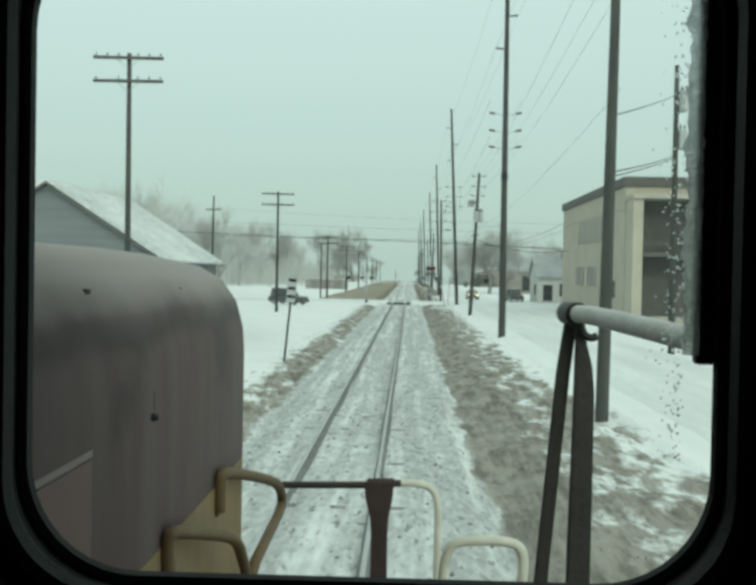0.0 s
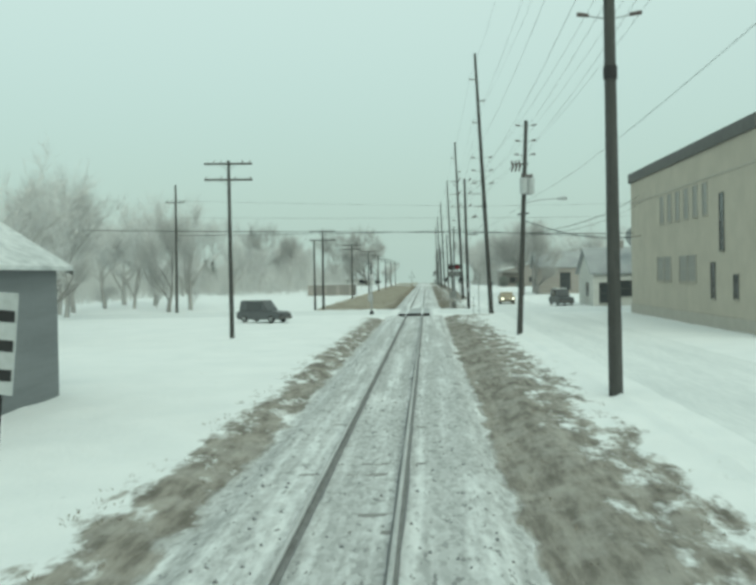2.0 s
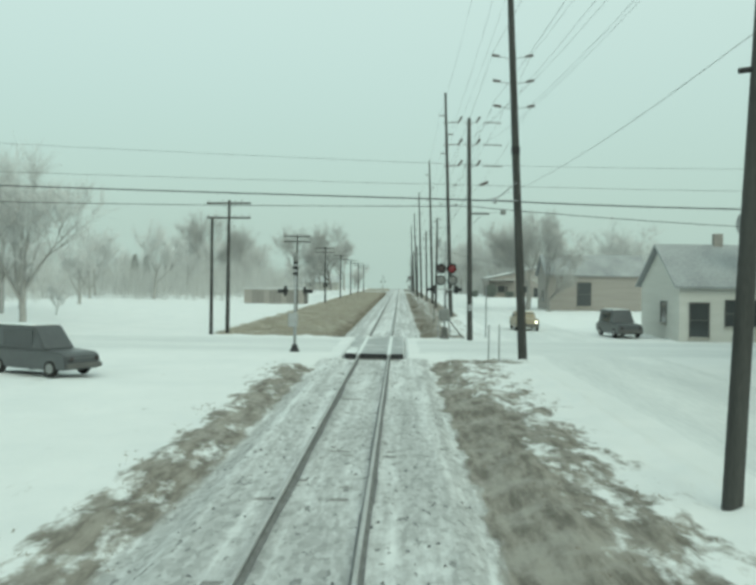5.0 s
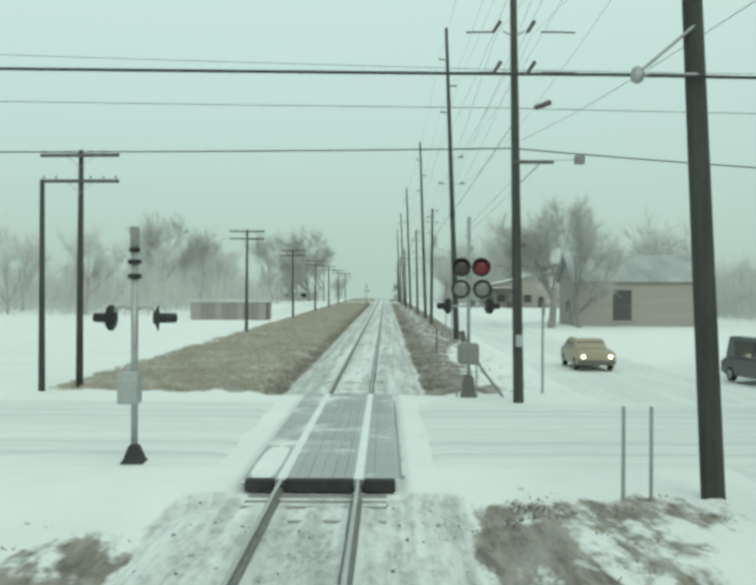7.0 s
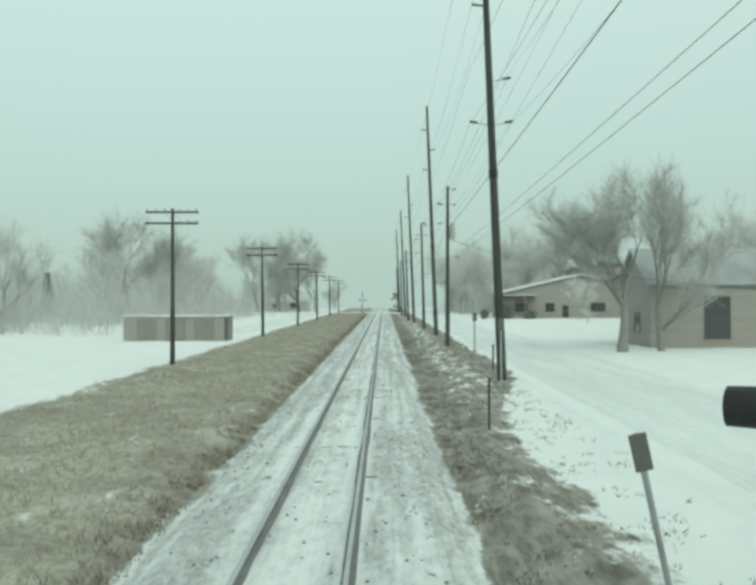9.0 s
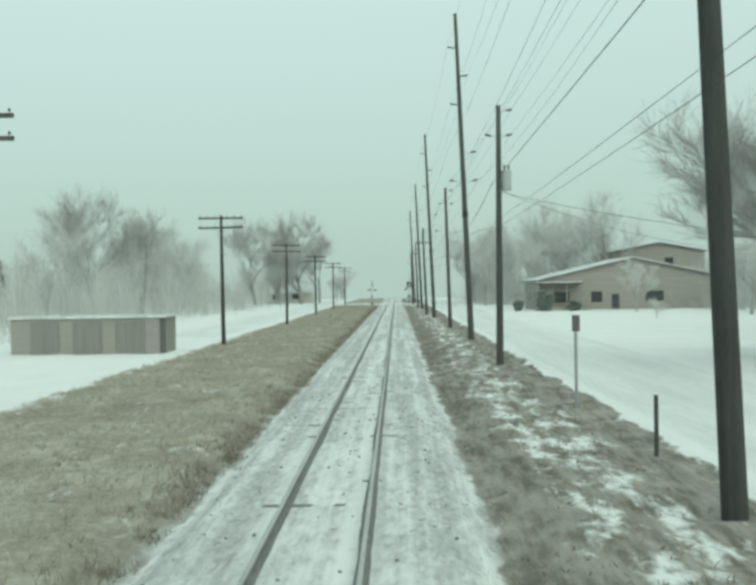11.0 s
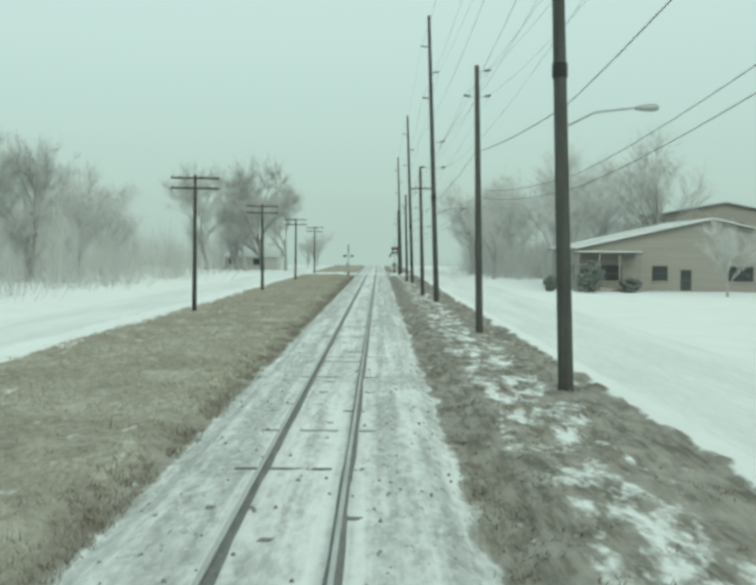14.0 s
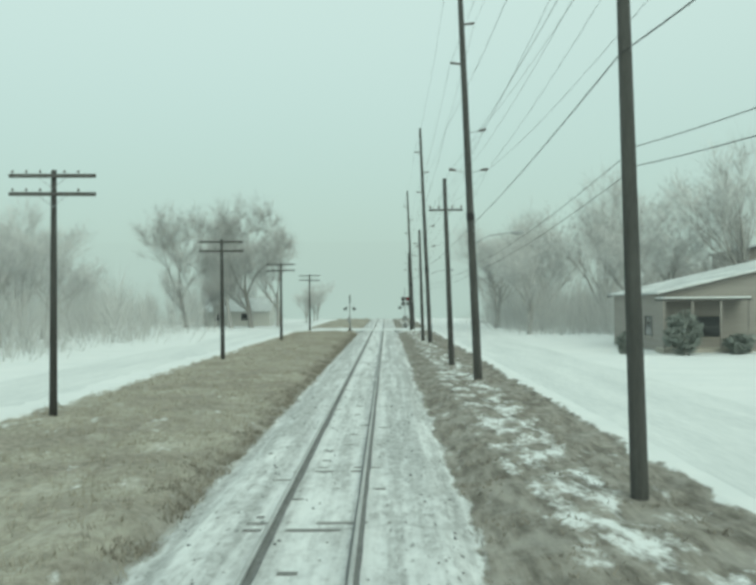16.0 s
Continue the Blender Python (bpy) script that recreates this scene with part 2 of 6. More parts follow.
BOX_GREY = material("dull_cabinet_paint", (0.27, 0.28, 0.275), 0.7, dark=(0.15, 0.15, 0.145), scale=14, fine=90, bump=0.1)
HEADLAMP = glow("lit_headlamp", (1.0, 0.93, 0.75), 4.0)
# tree colours are lightened to stand in for the snow haze
BARK = material("hazed_bark", (0.44, 0.437, 0.425), 0.95, dark=(0.26, 0.257, 0.248), scale=20, fine=140, bump=0.5, bump_scale=25, stretch=(2, 2, 0.4))
TWIG = material("hazed_twigs", (0.66, 0.665, 0.66), 0.95, dark=(0.48, 0.485, 0.48), scale=10, fine=60, bump=0)
WOODS = material("hazed_thicket", (0.58, 0.585, 0.575), 0.95, dark=(0.42, 0.425, 0.418), scale=3, fine=30, bump=0)
# trees that stand out get less haze put into their colour
DARK_BARK = material("less_hazed_bark", (0.30, 0.297, 0.287), 0.95, dark=(0.18, 0.178, 0.171), scale=20, fine=140, bump=0.5, bump_scale=25, stretch=(2, 2, 0.4))
DARK_TWIG = material("less_hazed_twigs", (0.52, 0.522, 0.515), 0.95, dark=(0.37, 0.37, 0.364), scale=10, fine=60, bump=0)
NEEDLE = material("hazed_needles", (0.29, 0.315, 0.295), 0.95, dark=(0.17, 0.19, 0.175), scale=20, fine=90, bump=0)
STRAW = material("dead_grass", (0.48, 0.455, 0.39), 0.95, dark=(0.26, 0.24, 0.20), scale=6, fine=50, bump=0)
WEED = material("brown_weeds", (0.30, 0.275, 0.235), 0.95, dark=(0.16, 0.145, 0.12), scale=8, fine=50, bump=0)
GRAVEL = material("ballast_stone", (0.27, 0.275, 0.28), 0.9, dark=(0.12, 0.125, 0.13), scale=30, fine=120, bump=0.3)
BUFF = material("buff_brick", (0.49, 0.455, 0.385), 0.9, dark=(0.39, 0.36, 0.308), scale=5, fine=160, bump=0.25, bump_scale=60)
BUFF_TRIM = material("stone_trim", (0.45, 0.43, 0.385), 0.85, dark=(0.36, 0.34, 0.30), scale=10, fine=100, bump=0.15)
SIDING = material("pale_siding", (0.60, 0.60, 0.57), 0.8, dark=(0.50, 0.50, 0.47), scale=6, fine=90, bump=0.1, stretch=(0.3, 0.3, 5))
GREY_WALL = material("grey_siding", (0.22, 0.235, 0.245), 0.85, dark=(0.16, 0.172, 0.18), scale=6, fine=90, bump=0.1, stretch=(0.3, 0.3, 5))
BROWN_WALL = material("brown_siding", (0.34, 0.325, 0.305), 0.85, dark=(0.27, 0.255, 0.238), scale=6, fine=90, bump=0.1, stretch=(0.3, 0.3, 5))
SHED_DOOR = material("weathered_boards", (0.27, 0.262, 0.25), 0.9, dark=(0.19, 0.183, 0.174), scale=8, fine=120, bump=0.2, stretch=(6, 6, 0.4))
ROOF_DARK = material("snow_dusted_shingle", (0.42, 0.44, 0.45), 0.9, dark=(0.20, 0.21, 0.22), scale=4, fine=60, bump=0.3, stretch=(1, 0.4, 1), spread=0.3)
ROOF_SNOW = material("snow_on_roof", (0.76, 0.78, 0.78), 0.9, dark=(0.36, 0.385, 0.395), scale=3, fine=30, bump=0.2, bump_scale=8, stretch=(1, 0.5, 1), spread=0.22)
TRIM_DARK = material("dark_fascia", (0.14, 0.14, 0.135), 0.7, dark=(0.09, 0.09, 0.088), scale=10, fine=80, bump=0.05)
PANE = material("window_glass", (0.06, 0.068, 0.072), 0.08, dark=(0.045, 0.05, 0.054), scale=3, fine=12, bump=0.02, bump_scale=3, spec=0.7)
PALE_PANE = material("pale_window_glass", (0.24, 0.235, 0.215), 0.3, dark=(0.17, 0.168, 0.155), scale=6, fine=40, bump=0.03, spec=0.5)
TYRE = material("tyre_rubber", (0.03, 0.03, 0.03), 0.9, bump=0.2)
HUB = material("wheel_hub", (0.35, 0.36, 0.36), 0.4, 0.6, bump=0.02)


# ---------------------------------------------------------------- shaping helpers
def mesh_of(name, bm, mat, smooth=False):
    me = bpy.data.meshes.new(name)
    bm.normal_update()
    bm.to_mesh(me)
    bm.free()
    me.materials.append(mat)
    if smooth:
        for p in me.polygons:
            p.use_smooth = True
    return me


def part(name, bm, mat, parent, label="", smooth=False):
    """One mesh object under a thing or a part, given in the thing's own axes."""
    ob = new(name, mesh_of(name, bm, mat, smooth))
    ob.parent = parent
    if label:
        ob["label"] = label
    return ob


def thing(name, m, label, category, group="", kind=""):
    ob = new(name)
    ob.empty_display_size = 0.3
    ob.matrix_basis = m
    return tagged(ob, label, category, group, kind)


def solid(name, bm, mat, m, label, category="", group="", kind="", smooth=False):
    ob = new(name, mesh_of(name, bm, mat, smooth))
    ob.matrix_basis = m
    return tagged(ob, label, category, group, kind)


def box(bm, x0, x1, y0, y1, z0, z1, bevel=0.0, m=None):
    made = bmesh.ops.create_cube(bm, size=1.0)["verts"]
    for v in made:
        v.co = Vector((x0 + (v.co.x + 0.5) * (x1 - x0), y0 + (v.co.y + 0.5) * (y1 - y0), z0 + (v.co.z + 0.5) * (z1 - z0)))
    if bevel:
        edges = list({e for v in made for e in v.link_edges})
        made = bmesh.ops.bevel(bm, geom=edges, offset=bevel, segments=2, affect="EDGES", profile=0.5)["verts"]
    if m:
        bmesh.ops.transform(bm, matrix=m, verts=made)
    return bm


def tube(bm, points, radii, sides=8, cap=True):
    """A round bar through the points."""
    pts = [Vector(p) for p in points]
    radii = radii if isinstance(radii, (list, tuple)) else [radii] * len(pts)
    rings, side = [], None
    for i, p in enumerate(pts):
        ahead = (pts[min(i + 1, len(pts) - 1)] - pts[max(i - 1, 0)]).normalized()
        if side is None:
            side = ahead.cross(Vector((0, 0, 1)))
            side = side if side.length > 1e-3 else Vector((1, 0, 0))
        side = (side - ahead * side.dot(ahead)).normalized()      # carried along the bar, so that it does not twist
        up = side.cross(ahead)
        rings.append([bm.verts.new(p + radii[i] * (math.cos(a) * side + math.sin(a) * up)) for a in (2 * math.pi * k / sides for k in range(sides))])
    for a, b in zip(rings, rings[1:]):
        for k in range(sides):
            bm.faces.new((a[k], a[(k + 1) % sides], b[(k + 1) % sides], b[k]))
    if cap and sides > 2:
        bm.faces.new(rings[0][::-1])
        bm.faces.new(rings[-1])
    return bm


def lathe(bm, outline, sides=16, m=None):
    """Turns an outline of (radius, height) round the z axis."""
    made, rings = [], []
    for r, z in outline:
        ring = [bm.verts.new((r * math.cos(2 * math.pi * k / sides), r * math.sin(2 * math.pi * k / sides), z)) for k in range(sides)]
        rings.append(ring)
        made += ring
    for a, b in zip(rings, rings[1:]):
        for k in range(sides):
            bm.faces.new((a[k], a[(k + 1) % sides], b[(k + 1) % sides], b[k]))
    bm.faces.new(rings[0][::-1])
    bm.faces.new(rings[-1])
    if m:
        bmesh.ops.transform(bm, matrix=m, verts=made)
    return bm


def prism(bm, outline, y0, y1):
    """An outline of (x, z) drawn out along y."""
    a = [bm.verts.new((x, y0, z)) for x, z in outline]
    b = [bm.verts.new((x, y1, z)) for x, z in outline]
    for k in range(len(a)):
        j = (k + 1) % len(a)
        bm.faces.new((a[k], a[j], b[j], b[k]))
    bm.faces.new(a[::-1])
    bm.faces.new(b)
    bmesh.ops.recalc_face_normals(bm, faces=bm.faces[:])
    return bm


def B():
    return bmesh.new()


# ---------------------------------------------------------------- ground
CROSS0, CROSS1 = 122.8, 138.8          # the level crossing along the track


def smooth(v, a, b):
    t = min(1.0, max(0.0, (v - a) / (b - a)))
    return t * t * (3 - 2 * t)


def ground_z(x, y):
    bed = -0.185
    if x < 0:
        z = bed - 0.2 * smooth(-x, 1.9, 2.5) + 0.27 * smooth(-x, 2.6, 3.8)
    else:
        z = bed - 0.2 * smooth(x, 2.1, 2.8) + 0.27 * smooth(x, 2.9, 4.2)
    rough = smooth(abs(x), 2.2, 3.4) * (1 - smooth(abs(x), 40, 80))
    z += rough * 0.07 * noise.noise((x * 0.9, y * 0.55, 3.1)) + 0.02 * noise.noise((x * 2.3, y * 1.9, 8.0))
    z += 0.10 * smooth(x, 4.6, 5.6) * (1 - smooth(x, 7.0, 7.9)) * (noise.noise((x * 1.1, y * 0.7, 17.0)) + 0.6 * noise.noise((x * 2.6, y * 2.0, 23.0)))   # lumps thrown up by the plough
    field = smooth(-x, 2.5, 3.1) * (1 - smooth(-x, 11.0, 12.5)) * smooth(y, CROSS1 + 1.0, CROSS1 + 3.0)
    z += field * (0.16 * noise.noise((x * 0.6, y * 0.28, 31.0)) + 0.10 * noise.noise((x * 1.9, y * 1.2, 37.0)))
    edge = 7.15 + 0.5 * smooth(y, CROSS1 - 2, CROSS1 + 12) + 0.06 * noise.noise((y * 0.35, 4.0, 2.0))
    road = smooth(x, edge + 0.1, edge + 0.5) * (1 - smooth(x, 15.2, 16.5))
    z += road * (-0.13 - z)
    z += (0.10 + 0.05 * noise.noise((y * 0.9, 1.0, 6.0))) * math.exp(-((x - edge) / 0.2) ** 2)      # the ridge that the plough leaves along the street
    over = smooth(y, CROSS0 - 1.6, CROSS0 + 0.1) * (1 - smooth(y, CROSS1 + 0.1, CROSS1 + 1.6)) * (1 - smooth(abs(x), 50, 60))
    z += over * ((-0.24 if abs(x) < 1.7 else -0.10) - z)
    z += 0.5 * smooth(abs(x), 60, 200) * (0.5 + noise.noise((x * 0.01, y * 0.01, 5.0)))
    return z


CROSS2, CROSS3 = 373.0, 388.0          # the next road over the line


def cover_at(x, y):
    """How much of the snow is off: cover, straw share, stones."""
    early = 0.30 * smooth(y, CROSS0 - 22.0, CROSS0 - 12) if x > 0 else 0.42 * smooth(y, CROSS0 - 5.0, CROSS0 - 3.0)
    over = (early + (0.70 if x > 0 else 0.58) * smooth(y, CROSS0 - 2.6 if x > 0 else CROSS0 - 4.5, CROSS0 - 0.5)) * (1 - smooth(y, CROSS1 + 0.6, CROSS1 + 2.2))
    over = max(over, smooth(y, CROSS2 - 2, CROSS2) * (1 - smooth(y, CROSS3, CROSS3 + 2)))
    past = smooth(y, CROSS1 - 2, CROSS1 + 2)
    wob = 0.22 * noise.noise((y * 0.8, 1.5, x * 0.1)) + 0.12 * noise.noise((y * 2.3, 6.5, 0.0))
    xr, xl = x + wob, -x + wob
    near_ = past * (0.70 + 0.30 * smooth(y, CROSS1 + 3, CROSS1 + 6)) * (1 - smooth(y, CROSS1 + 22, CROSS1 + 45))       # only a narrow bare strip just past the crossing
    first = 1 - smooth(y, 22, 45)
    early_bank = (1 - smooth(xr, 5.1 + 0.8 * first, 7.1 + 0.8 * first)) * (0.88 + 0.52 * (1 - smooth(xr, 3.6, 4.7)))
    # beyond the crossing the bank is brown right up to the street, with snow lying along its middle
    late_bank = (1 - smooth(xr, 7.35 - 3.0 * near_, 7.8 - 2.1 * near_)) * (1.22 - 0.42 * (1 - 0.6 * near_) * smooth(xr, 3.6, 4.3) * (1 - smooth(xr, 5.7, 6.6)))
    right = smooth(xr, 2.5, 2.95) * (early_bank + (late_bank - early_bank) * past)
    wide = 4.0 + 7.4 * smooth(y, CROSS1, CROSS1 + 3)
    left = smooth(xl, 2.35, 2.8) * (1 - smooth(xl, wide - 0.8, wide + 0.9)) * (1.02 + 0.17 * past)
    stone = smooth(-xl, -2.85, -2.45) * (1 - smooth(xr, 2.5, 2.9))
    gauge = 1 - smooth(abs(x), 0.75, 1.2)
    stone *= 1 - (0.25 + 0.4 * past) * smooth(abs(x), 0.74, 0.84) * (1 - smooth(abs(x), 1.05, 1.35))      # cleaner snow thrown up beside the rails
    stone *= 1 - past * (0.20 + 0.60 * gauge)
    stone *= 1 - 0.45 * smooth(y, CROSS0 - 26, CROSS0 - 12) * (1 - past)
    deck_ = smooth(y, CROSS0 - 1.2, CROSS0 - 0.2) * (1 - smooth(y, CROSS1 + 0.2, CROSS1 + 1.2))
    # a low ridge of weeds along the crossing road's edge
    ridge = 0.86 * smooth(y, CROSS0 - 4.0, CROSS0 - 2.0) * (1 - smooth(y, CROSS0 - 1.1, CROSS0 - 0.3)) * smooth(xr, 2.5, 3.0) * (1 - smooth(xr, 6.6, 7.8))
    return max((right + left) * (1 - over), ridge), past * smooth(-x, 2.4, 3.6), stone * (1 - deck_)


def lines(knots):
    out = []
    for a, b, n in knots:
        out += [a + (b - a) * k / n for k in range(n)]
    return out + [knots[-1][1]]


xs = lines([(-3000, -600, 4), (-600, -120, 6), (-120, -40, 12), (-40, -14, 20), (-14, -4, 34), (-4, 4.5, 74), (4.5, 9, 26), (9, 18, 22), (18, 45, 20), (45, 120, 12), (120, 600, 6), (600, 3000, 4)])
ys = lines([(-900, -60, 10), (-60, 0, 30), (0, 330, 560), (330, 460, 90), (460, 800, 24), (800, 4500, 12)])
verts, faces, cov, tan_, sto = [], [], [], [], []
for y in ys:
    for x in xs:
        verts.append((x, y, ground_z(x, y)))
        c, t, s = cover_at(x, y)
        cov.append(c), tan_.append(t), sto.append(s)
nx = len(xs)
for j in range(len(ys) - 1):
    for i in range(nx - 1):
        a = j * nx + i
        faces.append((a, a + 1, a + nx + 1, a + nx))
me = bpy.data.meshes.new("ground")
me.from_pydata(verts, [], faces)
for name_, values in (("cover", cov), ("tan", tan_), ("stone", sto)):
    me.attributes.new(name_, "FLOAT", "POINT").data.foreach_set("value", values)
me.materials.append(GROUND)
for p in me.polygons:
    p.use_smooth = True
tagged(new("ground", me), "snow-covered ground with dead grass and mud showing through", "ground", kind="structure")


def edge_drop(i, n, j, m):
    return 0.12 if i in (0, n) or j in (0, m) else 0.0


def strip(name, mat, x0, x1, y0, y1, z, label, nx_=8, ny_=120, crown=0.03):
    bm = B()
    grid = [[bm.verts.new((x0 + (x1 - x0) * i / nx_, y0 + (y1 - y0) * j / ny_, z - edge_drop(i, nx_, j, ny_) + crown * noise.noise((x0 + (x1 - x0) * i / nx_, (y0 + (y1 - y0) * j / ny_) * 0.5, 2)))) for i in range(nx_ + 1)] for j in range(ny_ + 1)]
    for j in range(ny_):
        for i in range(nx_):
            bm.faces.new((grid[j][i], grid[j][i + 1], grid[j + 1][i + 1], grid[j + 1][i]))
    return solid(name, bm, mat, Matrix(), label, "road", kind="structure", smooth=True)


strip("road_parallel", ROAD_SNOW, 7.95, 15.0, -80, 700, -0.085, "snow-packed street running beside the railway line", 10, 500)
strip("road_crossing_east", ROAD_SNOW_X, 1.62, 60, CROSS0 + 1.5, CROSS1 - 1.5, -0.055, "snow-packed road over the level crossing", 50, 16)
strip("road_crossing_west", ROAD_SNOW_X, -60, -1.62, CROSS0 + 1.5, CROSS1 - 1.5, -0.055, "snow-packed road over the level crossing", 50, 16)
strip("road_far", ROAD_SNOW_X, -60, 60, CROSS2 + 1.5, CROSS3 - 1.5, -0.06, "snow-packed road crossing the line far ahead", 60, 12)
strip("road_west", ROAD_SNOW, -19.0, -12.6, 240, 700, -0.07, "snow-covered lane beyond the dead grass", 8, 300)

# ---------------------------------------------------------------- track
track = thing("railway_track", Matrix(), "single standard-gauge railway track dusted with snow", "track", kind="structure")
Y0, Y1 = -60.0, 520.0
for side in (-1, 1):
    rx = 0.7525 * side
    bm = prism(B(), [(rx - 0.07, -0.17), (rx + 0.07, -0.17), (rx + 0.07, -0.158), (rx + 0.012, -0.14), (rx + 0.01, -0.045), (rx + 0.034, -0.034), (rx - 0.034, -0.034), (rx - 0.01, -0.045), (rx - 0.012, -0.14), (rx - 0.07, -0.158)], Y0, Y1)
    web = part("rail", bm, RUST, track, "rusty steel rail")
    bm = prism(B(), [(rx - 0.036, -0.034), (rx + 0.036, -0.034), (rx + 0.036, -0.008), (rx + 0.026, 0.0), (rx - 0.026, 0.0), (rx - 0.036, -0.008)], Y0, Y1)
    part("rail_head", bm, STEEL, web, "worn running head of the rail")
    bm = B()
    for edge in (-1, 1):                       # the narrow melted gap along the rail, wider and narrower
        prev = None
        for k in range(830):
            y = Y0 + k * 0.7
            w = 0.030 + 0.040 * noise.noise((y * 0.22, side * 3.0, edge)) + 0.02 * noise.noise((y * 1.3, side, 5 + edge))
            if CROSS0 - 0.5 < y < CROSS1 + 0.3 or w < 0.008:
                prev = None
                continue
            here = [bm.verts.new((rx + edge * 0.066, y, -0.16)), bm.verts.new((rx + edge * (0.07 + w), y, -0.164)), bm.verts.new((rx + edge * (0.085 + w), y, -0.3))]
            if prev:
                for a, b in ((0, 1), (1, 2)):
                    bm.faces.new((prev[a], prev[b], here[b], here[a]))
            prev = here
    bmesh.ops.recalc_face_normals(bm, faces=bm.faces[:])
    part("bare_edge", bm, GRAVEL, web, "dark bare ballast beside the rail")


# ---------------------------------------------------------------- poles and wires
def insulator(bm, x, y, z, s=1.0):
    lathe(bm, [(0.012 * s, 0.0), (0.012 * s, 0.06 * s), (0.05 * s, 0.065 * s), (0.055 * s, 0.11 * s), (0.03 * s, 0.16 * s), (0.02 * s, 0.18 * s)], 8, Matrix.Translation((x, y, z)))


def telegraph_pole(x, y, top, gap, arm=3.05, group="telegraph poles beside the line"):
    t = thing("telegraph_pole", pose(x, y, -0.12, 0, random.uniform(-0.4, 0.4), 0), "grey weathered telegraph pole with two wooden crossarms", "pole", group)
    h = top + 0.12
    part("pole", tube(B(), [(0, 0, -0.6), (0, 0, h * 0.5), (0, 0, h)], [0.15, 0.125, 0.095], 10), POLE, t, smooth=True)
    for z in (h - 0.22, h - 0.22 - gap):
        tilt = random.uniform(-1.2, 1.2)
        part("crossarm", box(B(), -arm / 2, arm / 2, -0.21, -0.1, z - 0.065, z + 0.065, 0.012, Matrix.Translation((0, 0, z)) @ pose(0, 0, 0, 0, tilt, 0) @ Matrix.Translation((0, 0, -z))), ARM, t)
        for s in (-1, 1):
            part("brace", tube(B(), [(s * 0.5, -0.13, z - 0.05), (0, -0.13, z - 0.45)], 0.012, 5), GALV, t)
        for k in (-0.46, -0.3, -0.14, 0.14, 0.3, 0.46):
            if random.random() < 0.3:                      # some pins have lost their insulator
                continue
            bm = B()
            insulator(bm, k * arm, -0.155, z + 0.06 - k * arm * math.tan(math.radians(tilt)), 0.8)
            part("insulator", bm, PORCELAIN, t)
    return t


TELEGRAPH = [(-10.9, -8, 10.2), (-11.0, 42.4, 13.0), (-11.1, 91.5, 11.1), (-10.65, 142.2, 9.05), (-10.95, 190.3, 8.9), (-10.55, 229.5, 8.75), (-10.45, 267.4, 8.5), (-10.1, 301, 8.3), (-10.0, 338, 8.2), (-9.9, 376, 8.1)]
for x, y, top in TELEGRAPH:
    telegraph_pole(x, y, top, 1.0 if y < 150 else 0.64)

stay = thing("stub_pole", pose(-11.35, 140.0, -0.1), "plain wooden pole standing close beside the telegraph pole", "pole")
part("pole", tube(B(), [(0, 0, -0.6), (0, 0, 7.75)], [0.13, 0.09], 10), POLE, stay, smooth=True)


def tall_pole(x, y, top, xtop):
    """A high power pole that leans towards the track, with line posts on both sides."""
    t = thing("power_pole", pose(x, y, -0.12), "tall dark wooden power pole leaning slightly towards the track", "pole", "tall power poles beside the line")
    h = top + 0.12
    d = xtop - x
    at = lambda z: d * z / h  # noqa: E731
    part("pole", tube(B(), [(at(z), 0, z) for z in (-0.8, 0, h * 0.25, h * 0.5, h * 0.75, h)], [0.23, 0.22, 0.195, 0.17, 0.145, 0.115], 12), POLE, t, smooth=True)
    for k, down in enumerate((2.4, 4.4, 6.4)):           # upper posts, one to each side in turn
        s = -1 if k % 2 == 0 else 1
        z = h - down
        bm = tube(B(), [(at(z) + s * 0.1, 0, z - 0.02), (at(z) + s * 0.52, 0, z + 0.03)], [0.045, 0.06], 8)
        tube(bm, [(at(z) + s * 0.52, 0, z + 0.03), (at(z) + s * 0.66, 0, z + 0.05)], [0.075, 0.05], 8)
        part("line_post", bm, PORCELAIN, t)
    for down in ((10.35, 11.4, 12.4) if y < 100 else (9.65, 10.85, 12.05) if y < 150 else (9.8, 11.8)):        # lower circuit, on short arms
        z = h - down
        for s in (-1, 1):
            if down == 9.8 and s < 0:
                continue
            bm = tube(B(), [(at(z) + s * 0.12, 0, z - 0.1), (at(z) + s * 0.72, 0, z)], 0.022, 6)
            part("bracket", bm, GALV, t)
            bm = tube(B(), [(at(z) + s * 0.62, 0, z + 0.01), (at(z) + s * 0.98, 0, z + 0.06)], [0.06, 0.07], 8)
            part("insulator", bm, PORCELAIN, t)
    part("collar", tube(B(), [(at(h - 14.2), 0, h - 14.35), (at(h - 14), 0, h - 13.95)], 0.215, 10), BLACK, t)
    return t


TALL = [(7.2, 0, 24.5, 6.4), (7.0, 60.4, 23.9, 6.9), (7.2, 121.8, 24.1, 6.05), (6.68, 178.7, 23.5, 5.8), (6.52, 232.3, 22.9, 5.7), (5.85, 282.5, 22.2, 5.0), (5.6, 331, 21.2, 4.75), (5.3, 380, 20.6, 4.5)]
for x, y, top, xt in TALL:
    tall_pole(x, y, top, xt)


